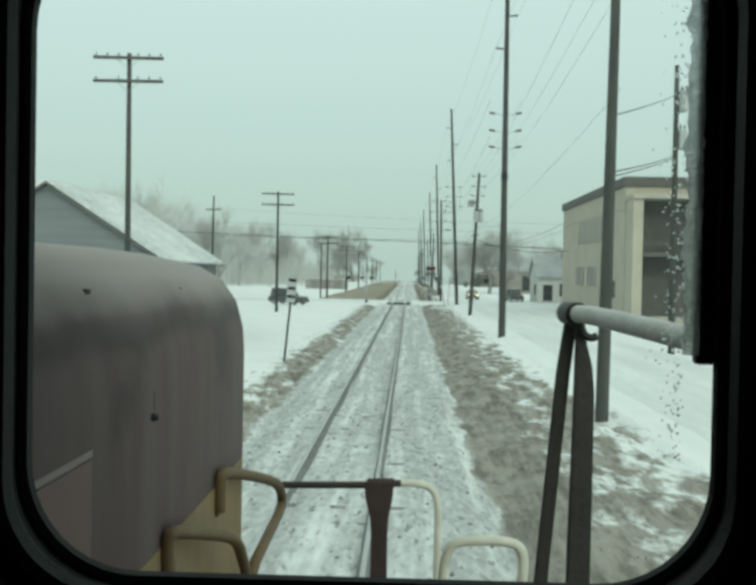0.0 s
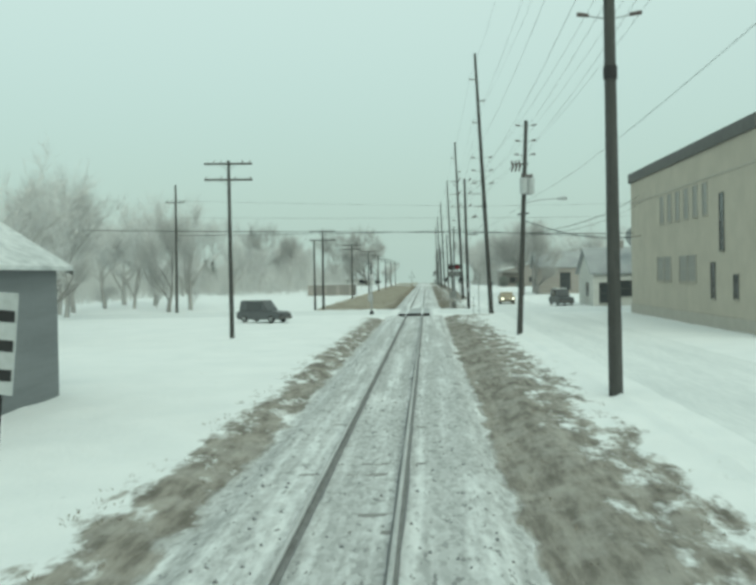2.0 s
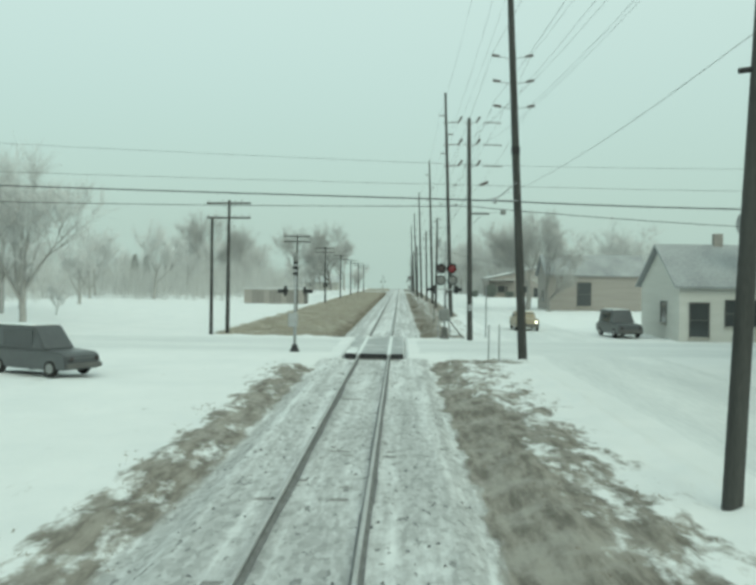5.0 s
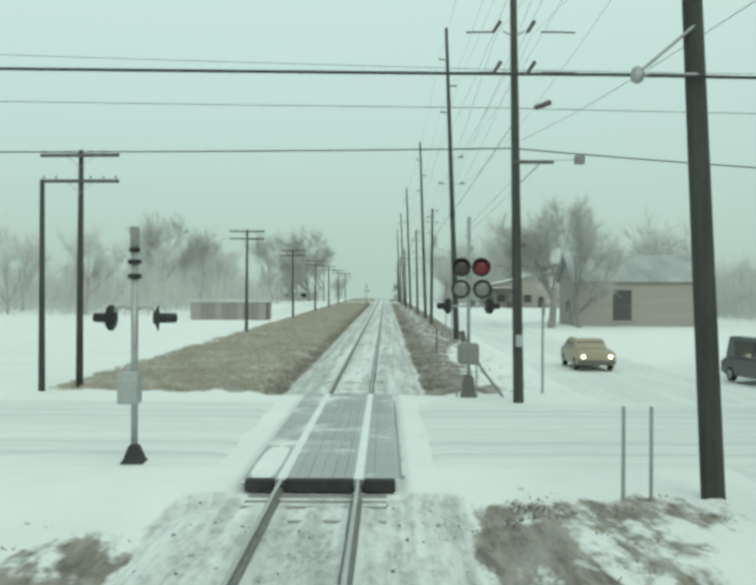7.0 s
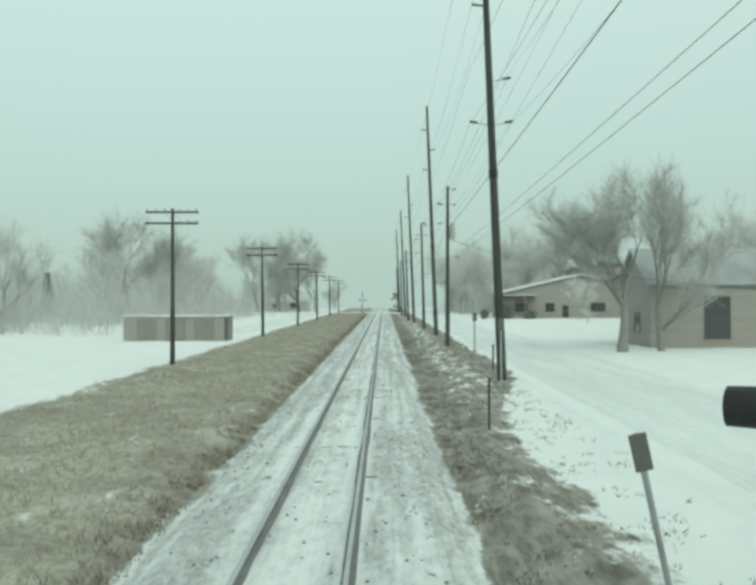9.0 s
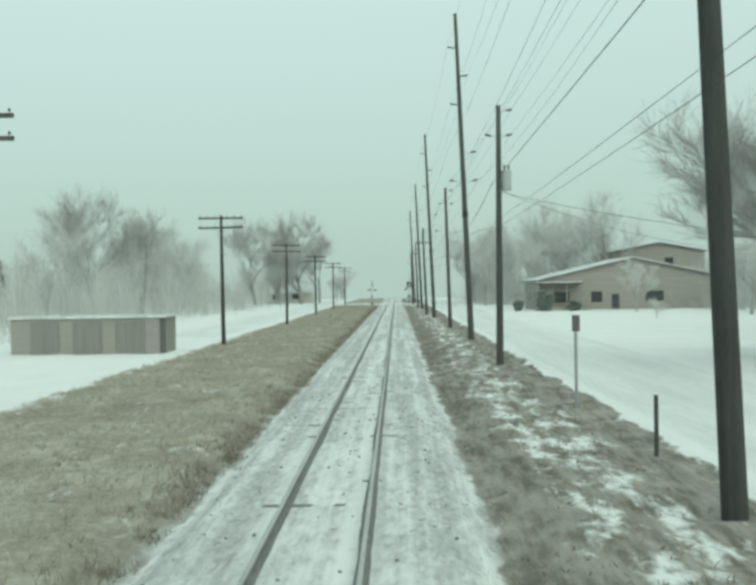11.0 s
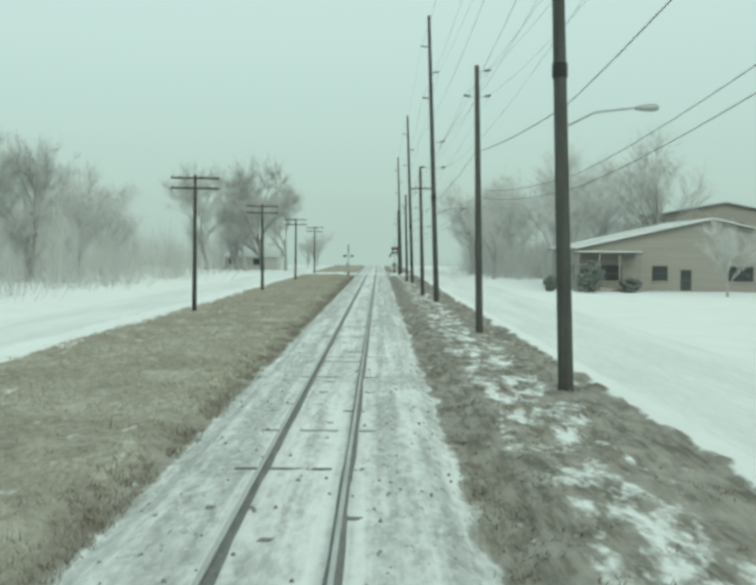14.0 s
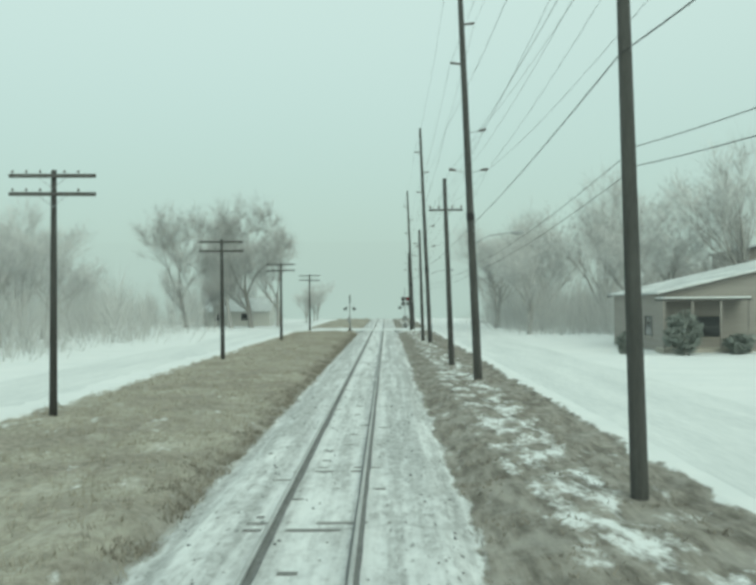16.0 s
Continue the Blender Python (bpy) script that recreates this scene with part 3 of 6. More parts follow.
def street_pole(x, y, top, xtop=None, style="posts", name_label="dark wooden utility pole carrying street wires"):
    t = thing("utility_pole", pose(x, y, -0.12), name_label, "pole", "utility poles beside the street")
    h = top + 0.12
    d = (xtop if xtop is not None else x) - x
    at = lambda z: d * z / h  # noqa: E731
    part("pole", tube(B(), [(at(z), 0, z) for z in (-0.8, 0, h * 0.4, h * 0.75, h)], [0.19, 0.18, 0.155, 0.13, 0.11], 12), POLE, t, smooth=True)
    levels = {"posts": (0.3, 1.25, 2.1), "pair": (0.25, 1.45), "plain": (), "cross": (), "deadend": ()}[style]
    for down in levels:
        for s in (-1, 1):
            if style == "pair" and down == 0.25 and s < 0:
                continue
            z = h - down
            part("bracket", tube(B(), [(at(z) + s * 0.08, 0, z - 0.06), (at(z) + s * 0.42, 0, z)], 0.02, 6), GALV, t)
            part("insulator", tube(B(), [(at(z) + s * 0.36, 0, z), (at(z) + s * 0.64, 0, z + 0.05)], [0.05, 0.055], 8), PORCELAIN, t)
    if style == "cross":
        z = h - 1.95
        a = part("crossarm", box(B(), at(z) - 1.05, at(z) + 1.05, -0.16, -0.06, z - 0.06, z + 0.06, 0.01), ARM, t)
        for k in (-0.95, -0.4, 0.4, 0.95):
            bm = B()
            insulator(bm, at(z) + k, -0.11, z + 0.06, 1.2)
            part("insulator", bm, PORCELAIN, a)
    if style == "deadend":                                # strain strings to both sides and an arm for the lamp
        for down in (0.3, 1.7, 3.05):
            z = h - down
            for s in (-1, 1):
                near, far = (0.9, 2.05) if s > 0 else (0.65, 1.6)
                part("strain_insulator", tube(B(), [(at(z) + s * near, 0, z + 0.02), (at(z) + s * far, 0, z)], [0.03, 0.032], 8), PORCELAIN, t)
                part("jumper_insulator", tube(B(), [(at(z) + s * 0.57 - 0.12, 0, z + 0.0), (at(z) + s * 0.57 + 0.12, 0, z + 0.38)], [0.06, 0.07], 8), PORCELAIN, t)
                part("bracket", tube(B(), [(at(z) + s * 0.1, 0, z - 0.1), (at(z) + s * 0.36, 0, z + 0.05)], 0.03, 6), GALV, t)
        z = h - 6.05
        part("crossarm", box(B(), at(z) - 0.15, at(z) + 1.25, -0.18, -0.06, z - 0.055, z + 0.055, 0.01), ARM, t)
        part("brace", tube(B(), [(at(z) + 0.8, -0.1, z - 0.05), (at(z) + 0.1, -0.1, z - 0.75)], 0.025, 6), GALV, t)
        part("hanging_insulator", tube(B(), [(at(z) + 0.62, -0.12, h - 4.25), (at(z) + 1.15, -0.12, h - 4.05)], [0.085, 0.095], 8), PORCELAIN, t)
    return t, h, at


def transformer(parent, h, at, cans, z):
    for cx, cy in cans:
        c = part("transformer_can", lathe(B(), [(0.20, 0.0), (0.235, 0.03), (0.235, 0.85), (0.25, 0.87), (0.25, 0.93), (0.16, 0.99)], 16, Matrix.Translation((at(z) + cx, cy, z))), CAN, parent, "pale grey transformer can", smooth=False)
        for s in (-0.1, 0.1):
            part("bushing", lathe(B(), [(0.03, 0.0), (0.055, 0.06), (0.035, 0.12), (0.055, 0.18), (0.02, 0.3)], 8, Matrix.Translation((at(z) + cx + s, cy, z + 0.97))), PORCELAIN, c)
        part("mount", box(B(), at(z) + min(cx, 0), at(z) + max(cx, 0), cy - 0.04, cy + 0.04, z + 0.3, z + 0.42), GALV, c)


def street_lamp(parent, at, z, reach, rise, y=0.0):
    pts = [(at(z) + 0.1, y, z), (at(z) + reach * 0.45, y, z + rise * 0.75), (at(z) + reach, y, z + rise)]
    arm = part("lamp_arm", tube(B(), pts, 0.03, 8), GALV, parent)
    m = Matrix.Translation((at(z) + reach + 0.3, y, z + rise)) @ pose(0, 0, 0, 0, 88, 0)
    part("lamp_head", lathe(B(), [(0.04, -0.32), (0.07, -0.2), (0.10, 0.02), (0.11, 0.18), (0.08, 0.3), (0.03, 0.34)], 12, m), GALV, arm, "grey cobra street lamp head", smooth=True)


street_pole(6.46, 26.3, 13.6, 6.6, "posts")
t, h, at = street_pole(6.96, 91.3, 13.1, 7.55, "posts", "utility pole with three transformer cans and a street lamp")
transformer(t, h, at, [(-0.05, -0.42), (0.42, -0.1), (0.36, 0.34)], h - 4.55)
street_lamp(t, at, h - 5.1, 2.05, 0.25)
part("cutout_arm", box(B(), at(h - 2.7) - 0.85, at(h - 2.7) + 0.2, -0.2, -0.1, h - 2.75, h - 2.65, 0.01), ARM, t)
for k_ in (-0.8, -0.58, -0.36):
    part("fuse_cutout", tube(B(), [(at(h - 3) + k_, -0.2, h - 2.5), (at(h - 3) + k_ + 0.06, -0.26, h - 2.85), (at(h - 3) + k_ - 0.02, -0.2, h - 3.15)], [0.06, 0.07, 0.045], 8), PORCELAIN, t)
part("cable_bracket", tube(B(), [(at(h - 5.75) - 0.35, 0, h - 5.8), (at(h - 5.75) + 0.35, 0, h - 5.7)], 0.05, 8), BLACK, t)
t, h, at = street_pole(5.74, 137.0, 14.0, 5.5, "deadend", "utility pole with strain insulators at the level crossing")
part("splice_box", box(B(), at(8) + 1.98, at(8) + 2.3, -0.15, 0.12, h - 6.1, h - 5.82, 0.02), BOX_GREY, t)
part("splice_strap", tube(B(), [(at(8) + 1.2, -0.1, h - 6.0), (at(8) + 2.0, -0.05, h - 5.95)], 0.015, 6), GALV, t)
part("service_box", box(B(), at(2.0) - 0.1, at(2) + 0.12, -0.3, -0.14, 1.9, 2.3, 0.02), GALV, t)
t, h, at = street_pole(6.22, 210.2, 12.35, 6.3, "pair", "utility pole with one transformer can")
transformer(t, h, at, [(0.38, 0.0)], h - 4.1)
street_pole(6.12, 252.0, 12.6, 5.83, "pair")
street_pole(5.25, 293.5, 11.4, 4.9, "cross", "utility pole with a short crossarm")
street_pole(5.0, 334, 11.3, 4.7, "pair")
street_pole(4.8, 375, 11.0, 4.5, "pair")
t, h, at = street_pole(14.55, 50, 14.4, 14.5, "plain", "wooden pole across the street with transformer cans")
transformer(t, h, at, [(0.36, -0.1), (0.3, 0.35)], h - 2.3)
transformer(t, h, at, [(0.36, 0.1)], h - 4.2)
for x, y, xt, z, ry in ((6.52, 232.3, 5.7, 7.2, 2.05), (5.85, 282.5, 5.0, 6.7, 2.0), (5.6, 331, 4.75, 6.5, 2.0)):
    lamp = thing("street_lamp", pose(x, y, 0), "grey street lamp on a long arm fixed to the power pole", "street lamp", "street lamps on the power poles")
    street_lamp(lamp, lambda zz, d=(xt - x), hh=23.0: d * zz / hh, z, ry, 0.55)


def wire(points, sag=0.4, r=0.012, label="thin black overhead power wire", name="overhead_wire", group="overhead wires along the line"):
    t = thing(name, Matrix(), label, "wire", group)
    for a, b in zip(points, points[1:]):
        a, b = Vector(a), Vector(b)
        n_ = 14
        part("span", tube(B(), [a.lerp(b, k / n_) - Vector((0, 0, 4 * sag * (k / n_) * (1 - k / n_))) for k in range(n_ + 1)], r, 4, False), CABLE, t)
    return t


def along(poles, dx, down, **kw):
    wire([(xt + dx + (x - xt) * down / top, y, top - down) for x, y, top, xt in poles], **kw)


for k, down in enumerate((2.35, 4.35, 6.35)):
    along(TALL, -0.66 if k % 2 == 0 else 0.66, down, sag=0.9, r=0.006)
for s in (-0.95, 0.95):
    for down in (9.5, 11.8):
        along(TALL[1:], s, down, sag=0.8, r=0.007)
STREET = [(6.5, 26.3, 13.6, 6.6), (6.96, 91.3, 13.1, 7.55), (5.74, 137.0, 13.6, 5.5), (6.22, 210.2, 12.35, 6.3), (6.12, 252.0, 12.6, 5.83), (5.25, 293.5, 11.4, 4.9), (5.0, 334, 11.3, 4.7), (4.8, 375, 11.0, 4.5)]
for dx, down, r in ((0.6, 0.25, 0.006), (-0.6, 1.4, 0.006), (0.6, 1.4, 0.006)):
    along(STREET, dx, down, sag=0.7, r=r)
along(STREET[:3], 0.2, 4.9, sag=0.7, r=0.007)
# telephone cables lower down, slung from every pole of both rows
wire([(5.75, 137.0, 9.6), (5.95, 210.2, 8.6), (6.4, 232.3, 7.8), (5.82, 252.0, 8.5), (5.7, 282.5, 7.75), (5.4, 331.0, 7.4), (5.1, 380.0, 7.2)], 0.15, 0.016, "heavy black telephone cable slung from pole to pole", "telephone_cable", "telephone cables")
for lower in (0.0, 0.38):
    wire([(5.75, 137.0, 7.6 - lower), (6.05, 210.2, 6.75 - lower), (6.8, 232.3, 5.95 - lower), (6.15, 252.0, 6.72 - lower), (5.95, 282.5, 5.75 - lower), (5.6, 331.0, 5.6 - lower), (5.3, 380.0, 5.5 - lower)], 0.2, 0.008, "slack black telephone cable slung from pole to pole", "telephone_cable", "telephone cables")
# the span over the track at the crossing, and drops to the buildings
street_pole(-26.85, 139.0, 14.2, -26.7, "cross", "dark utility pole west of the level crossing")
span_arm = thing("cable_bracket", pose(6.75, 121.8, 0), "steel bracket holding the heavy cable off the power pole", "bracket")
part("strut", tube(B(), [(0.1, -0.15, 7.55), (-0.95, -0.15, 7.53)], 0.04, 8), GALV, span_arm)
part("stay", tube(B(), [(0.05, -0.15, 8.45), (-0.95, -0.15, 7.6)], 0.03, 8), GALV, span_arm)
part("insulator", lathe(B(), [(0.04, -0.15), (0.11, -0.09), (0.125, 0.0), (0.10, 0.1), (0.04, 0.15)], 12, Matrix.Translation((-1.0, -0.15, 7.54))), GALV, span_arm)
street_pole(-60.0, 126.9, 11.0, -60.0, "plain", "plain wooden utility pole among the trees")
wire([(-60.0, 126.9, 9.6), (5.75, 121.65, 7.54), (24, 119.5, 7.1)], 0.12, 0.03, "heavy black cable slung across the line", "crossing_wire", "wires over the crossing")
for zl, z, zr, sag, r in ((8.55, 8.42, 7.3, 0.1, 0.022), (10.55, 9.77, 9.6, 0.05, 0.011), (12.45, 11.05, 11.0, 0.05, 0.009)):
    wire([(-26.8, 138.85, zl), (5.5, 137.0, z), (24, 137.5, zr)], sag, r, "black wires spanning the level crossing", "crossing_wire", "wires over the crossing")
for a, b, r in (((7.27, 91.3, 6.95), (20.0, 117.0, 6.75), 0.03), ((7.2, 91.3, 6.1), (20.0, 117.5, 10.3), 0.022), ((7.2, 91.3, 5.95), (20.0, 117.0, 9.6), 0.014), ((6.45, 210.2, 8.2), (22.5, 222, 5.6), 0.009), ((6.45, 210.2, 8.15), (24, 191.5, 4.0), 0.009)):
    wire([a, b], 0.6, r, "slack black service cable to a building", "service_cable", "service cables")


for a, b in (((6.65, 26.3, 8.0), (14.45, 50, 12.9)), ((6.65, 26.3, 6.38), (14.45, 50, 9.75)), ((6.65, 26.3, 6.5), (14.45, 50, 9.85))):
    wire([a, b], 0.05, 0.018, "taut black cable between two wooden poles", "service_cable", "service cables")


# ---------------------------------------------------------------- level crossing
def flasher(parent, x, y, z, face=-1, lit=False, r=0.30, pale=False):
    """A signal head: black disc, hood and a wide domed lens, facing along y."""
    m = Matrix.Translation((x, y, z)) @ pose(0, 0, 0, 90 if face < 0 else -90, 0, 0)
    head = part("signal_head", lathe(B(), [(r * 0.3, -0.14), (r * 0.5, -0.08), (r * 0.98, -0.012), (r, 0.0), (r * 0.97, 0.012), (r * 0.85, 0.015)], 28, m), BLACK, parent, "round black signal background")
    part("lens", lathe(B(), [(r * 0.76, 0.012), (r * 0.76, 0.024), (r * 0.66, 0.045), (r * 0.5, 0.062), (r * 0.28, 0.073), (r * 0.08, 0.077)], 28, m), RED_LENS if lit else PALE_LENS if pale else LENS, head, "dimly lit red lens" if lit else "frosted pale lens" if pale else "unlit dark lens", smooth=True)
    bm = B()
    n_ = 18
    rims = []
    for k in range(n_ + 1):
        a = math.pi * (-0.12 + 1.24 * k / n_)
        ax, az = r * 0.80 * math.cos(a), r * 0.80 * math.sin(a)
        long_ = (0.03 if pale else 0.05) + (0.05 if pale else 0.24) * max(0, math.sin(a))
        rims.append((bm.verts.new((x + ax, y, z + az)), bm.verts.new((x + ax, y + face * long_, z + az))))
    for p, q in zip(rims, rims[1:]):
        bm.faces.new((p[0], q[0], q[1], p[1]))
    bmesh.ops.solidify(bm, geom=bm.faces[:], thickness=0.008)
    part("hood", bm, BLACK, head)


sig = thing("crossing_signal", pose(4.2, 138.7, -0.15), "level crossing signal with four flashing lamps and a control box", "signal", "crossing signals")
part("mast", tube(B(), [(0, 0, 0.3), (0, 0, 6.4)], 0.065, 12), GALV, sig, "silver steel mast", smooth=True)
part("base", lathe(B(), [(0.38, -0.3), (0.38, 0.12), (0.32, 0.2), (0.24, 0.75), (0.12, 0.82)], 4, pose(0, 0, 0, 0, 0, 45)), TRIM_DARK, sig, "dark grey tapered cast signal base")
for x, z, lit in ((-0.28, 4.62, False), (0.42, 4.62, True), (-0.30, 3.85, False), (0.46, 3.85, False)):
    flasher(sig, x, -0.22, z, -1, lit, 0.335, pale=z < 4)
for z in (4.62, 3.85):
    part("lamp_bracket", tube(B(), [(-0.36, -0.06, z), (0.46, -0.06, z)], 0.035, 8), GALV, sig)
for s in (-1, 1):
    arm = part("side_bracket", tube(B(), [(0, 0, 3.25), (s * 0.62, 0, 3.25)], 0.035, 8), GALV, sig)
    m = Matrix.Translation((s * 0.72, 0, 3.25)) @ pose(0, 0, 0, 0, 0, s * 35) @ pose(0, 0, 0, 0, s * 90, 0)
    part("side_head", lathe(B(), [(0.1, -0.1), (0.16, -0.05), (0.28, 0.0), (0.28, 0.02), (0.12, 0.04), (0.11, 0.42), (0.02, 0.44)], 20, m), BLACK, arm, "black side lamp head seen edge on")
ctrl = part("control_box", box(B(), -0.38, 0.36, -0.32, 0.3, 1.2, 1.95, 0.12), BOX_GREY, sig, "rounded dull grey control box")
part("box_door", box(B(), -0.26, 0.24, -0.345, -0.32, 1.32, 1.82, 0.02), BOX_GREY, ctrl)
part("conduit", tube(B(), [(0.3, 0, 1.35), (0.52, -0.02, 0.95), (0.95, -0.04, 0.42), (1.25, -0.05, 0.0)], 0.045, 8), BOX_GREY, sig)
for s in (-0.4, 0.3):
    part("box_leg", tube(B(), [(s, 0.1, 0.0), (s, 0.1, 1.2)], 0.03, 6), GALV, sig)
signal_east = sig
part("pole_fitting", box(B(), -0.02, 0.14, -0.05, 0.05, 5.2, 5.35), GALV, sig)

sig = thing("crossing_signal", pose(-4.15, 125.2, -0.15), "level crossing signal seen edge on, grey steel mast", "signal", "crossing signals")
mast = part("mast", tube(B(), [(0, 0, 0), (0, 0, 5.15)], 0.075, 14), GALV, sig, "grey steel mast", smooth=True)
part("mast_sleeve", tube(B(), [(0, 0, 4.68), (0, 0, 5.17)], 0.10, 14), BOX_GREY, mast, smooth=True)
for z, r in ((4.67, 0.115), (4.41, 0.15), (4.10, 0.15)):
    part("mast_band", lathe(B(), [(0.076, -0.06), (r, -0.045), (r, 0.045), (0.076, 0.06)], 14, Matrix.Translation((0, 0, z))), BLACK, mast)
part("base", lathe(B(), [(0.34, -0.2), (0.34, 0.1), (0.28, 0.16), (0.16, 0.42), (0.09, 0.48)], 4, pose(0, 0, 0, 0, 0, 45)), BEAM, sig, "dark tapered cast signal base")
for s_ in (-1, 1):
    arm = part("bracket_arm", tube(B(), [(s_ * 0.06, 0, 3.38), (s_ * 0.2, 0, 3.44), (s_ * 0.36, 0, 3.42), (s_ * 0.45, 0, 3.32), (s_ * 0.47, 0, 3.22)], 0.03, 10), GALV, sig, "curved steel bracket", smooth=True)
    m = Matrix.Translation((s_ * 0.5, 0, 3.2)) @ pose(0, 0, 0, 0, 0, s_ * 14) @ pose(0, 0, 0, 0, s_ * 90, 0)
    part("side_head", lathe(B(), [(0.1, -0.1), (0.16, -0.05), (0.28, 0.0), (0.28, 0.02), (0.11, 0.04), (0.10, 0.40), (0.02, 0.42)], 24, m), BLACK, arm, "black side lamp head seen edge on")
part("relay_box", box(B(), -0.33, 0.12, -0.2, 0.2, 1.35, 2.05, 0.04), GALV, sig)

copy_thing(sig, pose(-3.9, CROSS2 - 1.5, -0.15))
copy_thing(signal_east, pose(4.2, CROSS3 + 1.0, -0.15))

# small marker posts and signs
plate_sign = thing("marker_sign", pose(-3.95, 41.1, -0.3, 0, 5.2, 0), "white trackside sign with three black bars on a leaning post", "sign")
part("post", tube(B(), [(0.0, 0, -0.2), (0.0, 0, 3.3)], 0.045, 8), BEAM, plate_sign)
face_ = part("plate", box(B(), -0.19, 0.19, -0.075, -0.05, 2.72, 3.9, 0.008), CAN, plate_sign, "white sign plate")
for z in (2.95, 3.29, 3.63):
    part("bar", box(B(), -0.165, 0.165, -0.086, -0.076, z - 0.065, z + 0.065), BLACK, face_, "black painted bar")


def marker_post(x, y, h, label, r=0.045, lean=0.0, cap=False, turn=0):
    t = thing("marker_post", pose(x, y, -0.15, 0, lean, 0), label, "post", "marker posts")
    part("post", tube(B(), [(0, 0, -0.3), (0, 0, h)], r, 8), GALV if cap or h > 1.6 else POLE, t)
    if cap:
        part("plate", box(B(), -0.12, 0.12, -0.065, -0.045, h - 0.5, h, 0.01, pose(0, 0, 0, 0, 0, turn)), TRIM_DARK, t)
    return t


marker_post(6.99, 139.8, 3.4, "grey steel sign post with its small plate turned edge on", cap=True, turn=84)
for x in (5.55, 6.05):
    marker_post(x, 121.7, 1.75, "thin grey post in the snow", 0.035)
marker_post(4.3, 162.0, 1.5, "short dark marker post in the snow", 0.035)
marker_post(6.75, 193.0, 2.9, "steel post with a dark plate beside the street", 0.05, cap=True)
marker_post(6.9, 184.3, 1.4, "short wooden post in the snow", 0.05)
marker_post(5.0, 146.5, 2.1, "leaning dark steel post", 0.045, -12, cap=True)
marker_post(5.9, 172.5, 3.0, "grey steel sign post with a small dark plate", 0.04, cap=True)


# ---------------------------------------------------------------- buildings
def window(parent, x0, x1, z0, z1, y=None, x=None, face=-1, mat=None, pane=None):
    """A window with frame, sill and pane, on a wall at y (facing along y) or at x (facing along x)."""
    def put(a0, a1, d0, d1, c0, c1):
        lo, hi = min(d0, d1), max(d0, d1)
        return box(B(), a0, a1, lo, hi, c0, c1) if y is not None else box(B(), lo, hi, a0, a1, c0, c1)
    at_ = y if y is not None else x
    w = part("window", put(x0, x1, at_ + face * 0.004, at_ + face * 0.02, z0, z1), pane or PANE, parent, "pale window pane" if pane else "dark window pane")
    f = 0.07
    bm = B()
    for a0, a1, c0, c1 in ((x0 - f, x0, z0 - f, z1 + f), (x1, x1 + f, z0 - f, z1 + f), (x0, x1, z1, z1 + f), (x0, x1, (z0 + z1) / 2 - 0.025, (z0 + z1) / 2 + 0.025)):
        lo, hi = sorted((at_ - face * 0.01, at_ + face * 0.06))
        box(bm, a0, a1, lo, hi, c0, c1) if y is not None else box(bm, lo, hi, a0, a1, c0, c1)
    part("window_frame", bm, mat or TRIM_DARK, w)
    part("window_sill", put(x0 - 0.1, x1 + 0.1, at_ - face * 0.01, at_ + face * 0.12, z0 - f - 0.06, z0 - f), mat or BUFF_TRIM, w)


def gable_house(x0, x1, y0, y1, eave, ridge, wall_mat, roof_mat, label, along_y=True, over=0.35, openings=(), chimney=None):
    """A house with a pitched roof; the ridge runs along y or along x."""
    t = thing("house", Matrix(), label, "house")
    xm, ym = (x0 + x1) / 2, (y0 + y1) / 2
    if along_y:
        prof = [(x0, -0.3), (x1, -0.3), (x1, eave), (xm, ridge - 0.12), (x0, eave)]
        part("wall", prism(B(), prof, y0, y1), wall_mat, t)
        k = (ridge - eave) / (xm - x0)
        for s, e in ((-1, x0), (1, x1)):
            out = [(e + s * over, eave - k * over), (xm, ridge), (xm, ridge + 0.14), (e + s * over, eave - k * over + 0.14)]
            part("roof", prism(B(), out, y0 - over, y1 + over), roof_mat, t)
        for yy in (y0 - over - 0.03, y1 + over):
            bm = B()
            for s, e in ((-1, x0), (1, x1)):
                prism(bm, [(e + s * over, eave - k * over - 0.16), (xm, ridge - 0.16), (xm, ridge - 0.01), (e + s * over, eave - k * over - 0.01)], yy, yy + 0.03)
            part("fascia", bm, TRIM_DARK, t)
    else:
        def turned(bm):
            bmesh.ops.transform(bm, matrix=Matrix(((0, 1, 0, 0), (1, 0, 0, 0), (0, 0, 1, 0), (0, 0, 0, 1))), verts=bm.verts[:])
            bmesh.ops.reverse_faces(bm, faces=bm.faces[:])
            return bm
        part("wall", turned(prism(B(), [(y0, -0.3), (y1, -0.3), (y1, eave), (ym, ridge - 0.12), (y0, eave)], x0, x1)), wall_mat, t)
        k = (ridge - eave) / (ym - y0)
        for s, e in ((-1, y0), (1, y1)):
            out = [(e + s * over, eave - k * over), (ym, ridge), (ym, ridge + 0.14), (e + s * over, eave - k * over + 0.14)]
            part("roof", turned(prism(B(), out, x0 - over, x1 + over)), roof_mat, t)
    for args in openings:
        window(t, *args[0], **args[1])
    if chimney:
        cx, cy, cz0, cz1 = chimney
        part("chimney", box(B(), cx - 0.3, cx + 0.3, cy - 0.3, cy + 0.3, cz0, cz1, 0.02), BROWN_WALL, t)
    return t


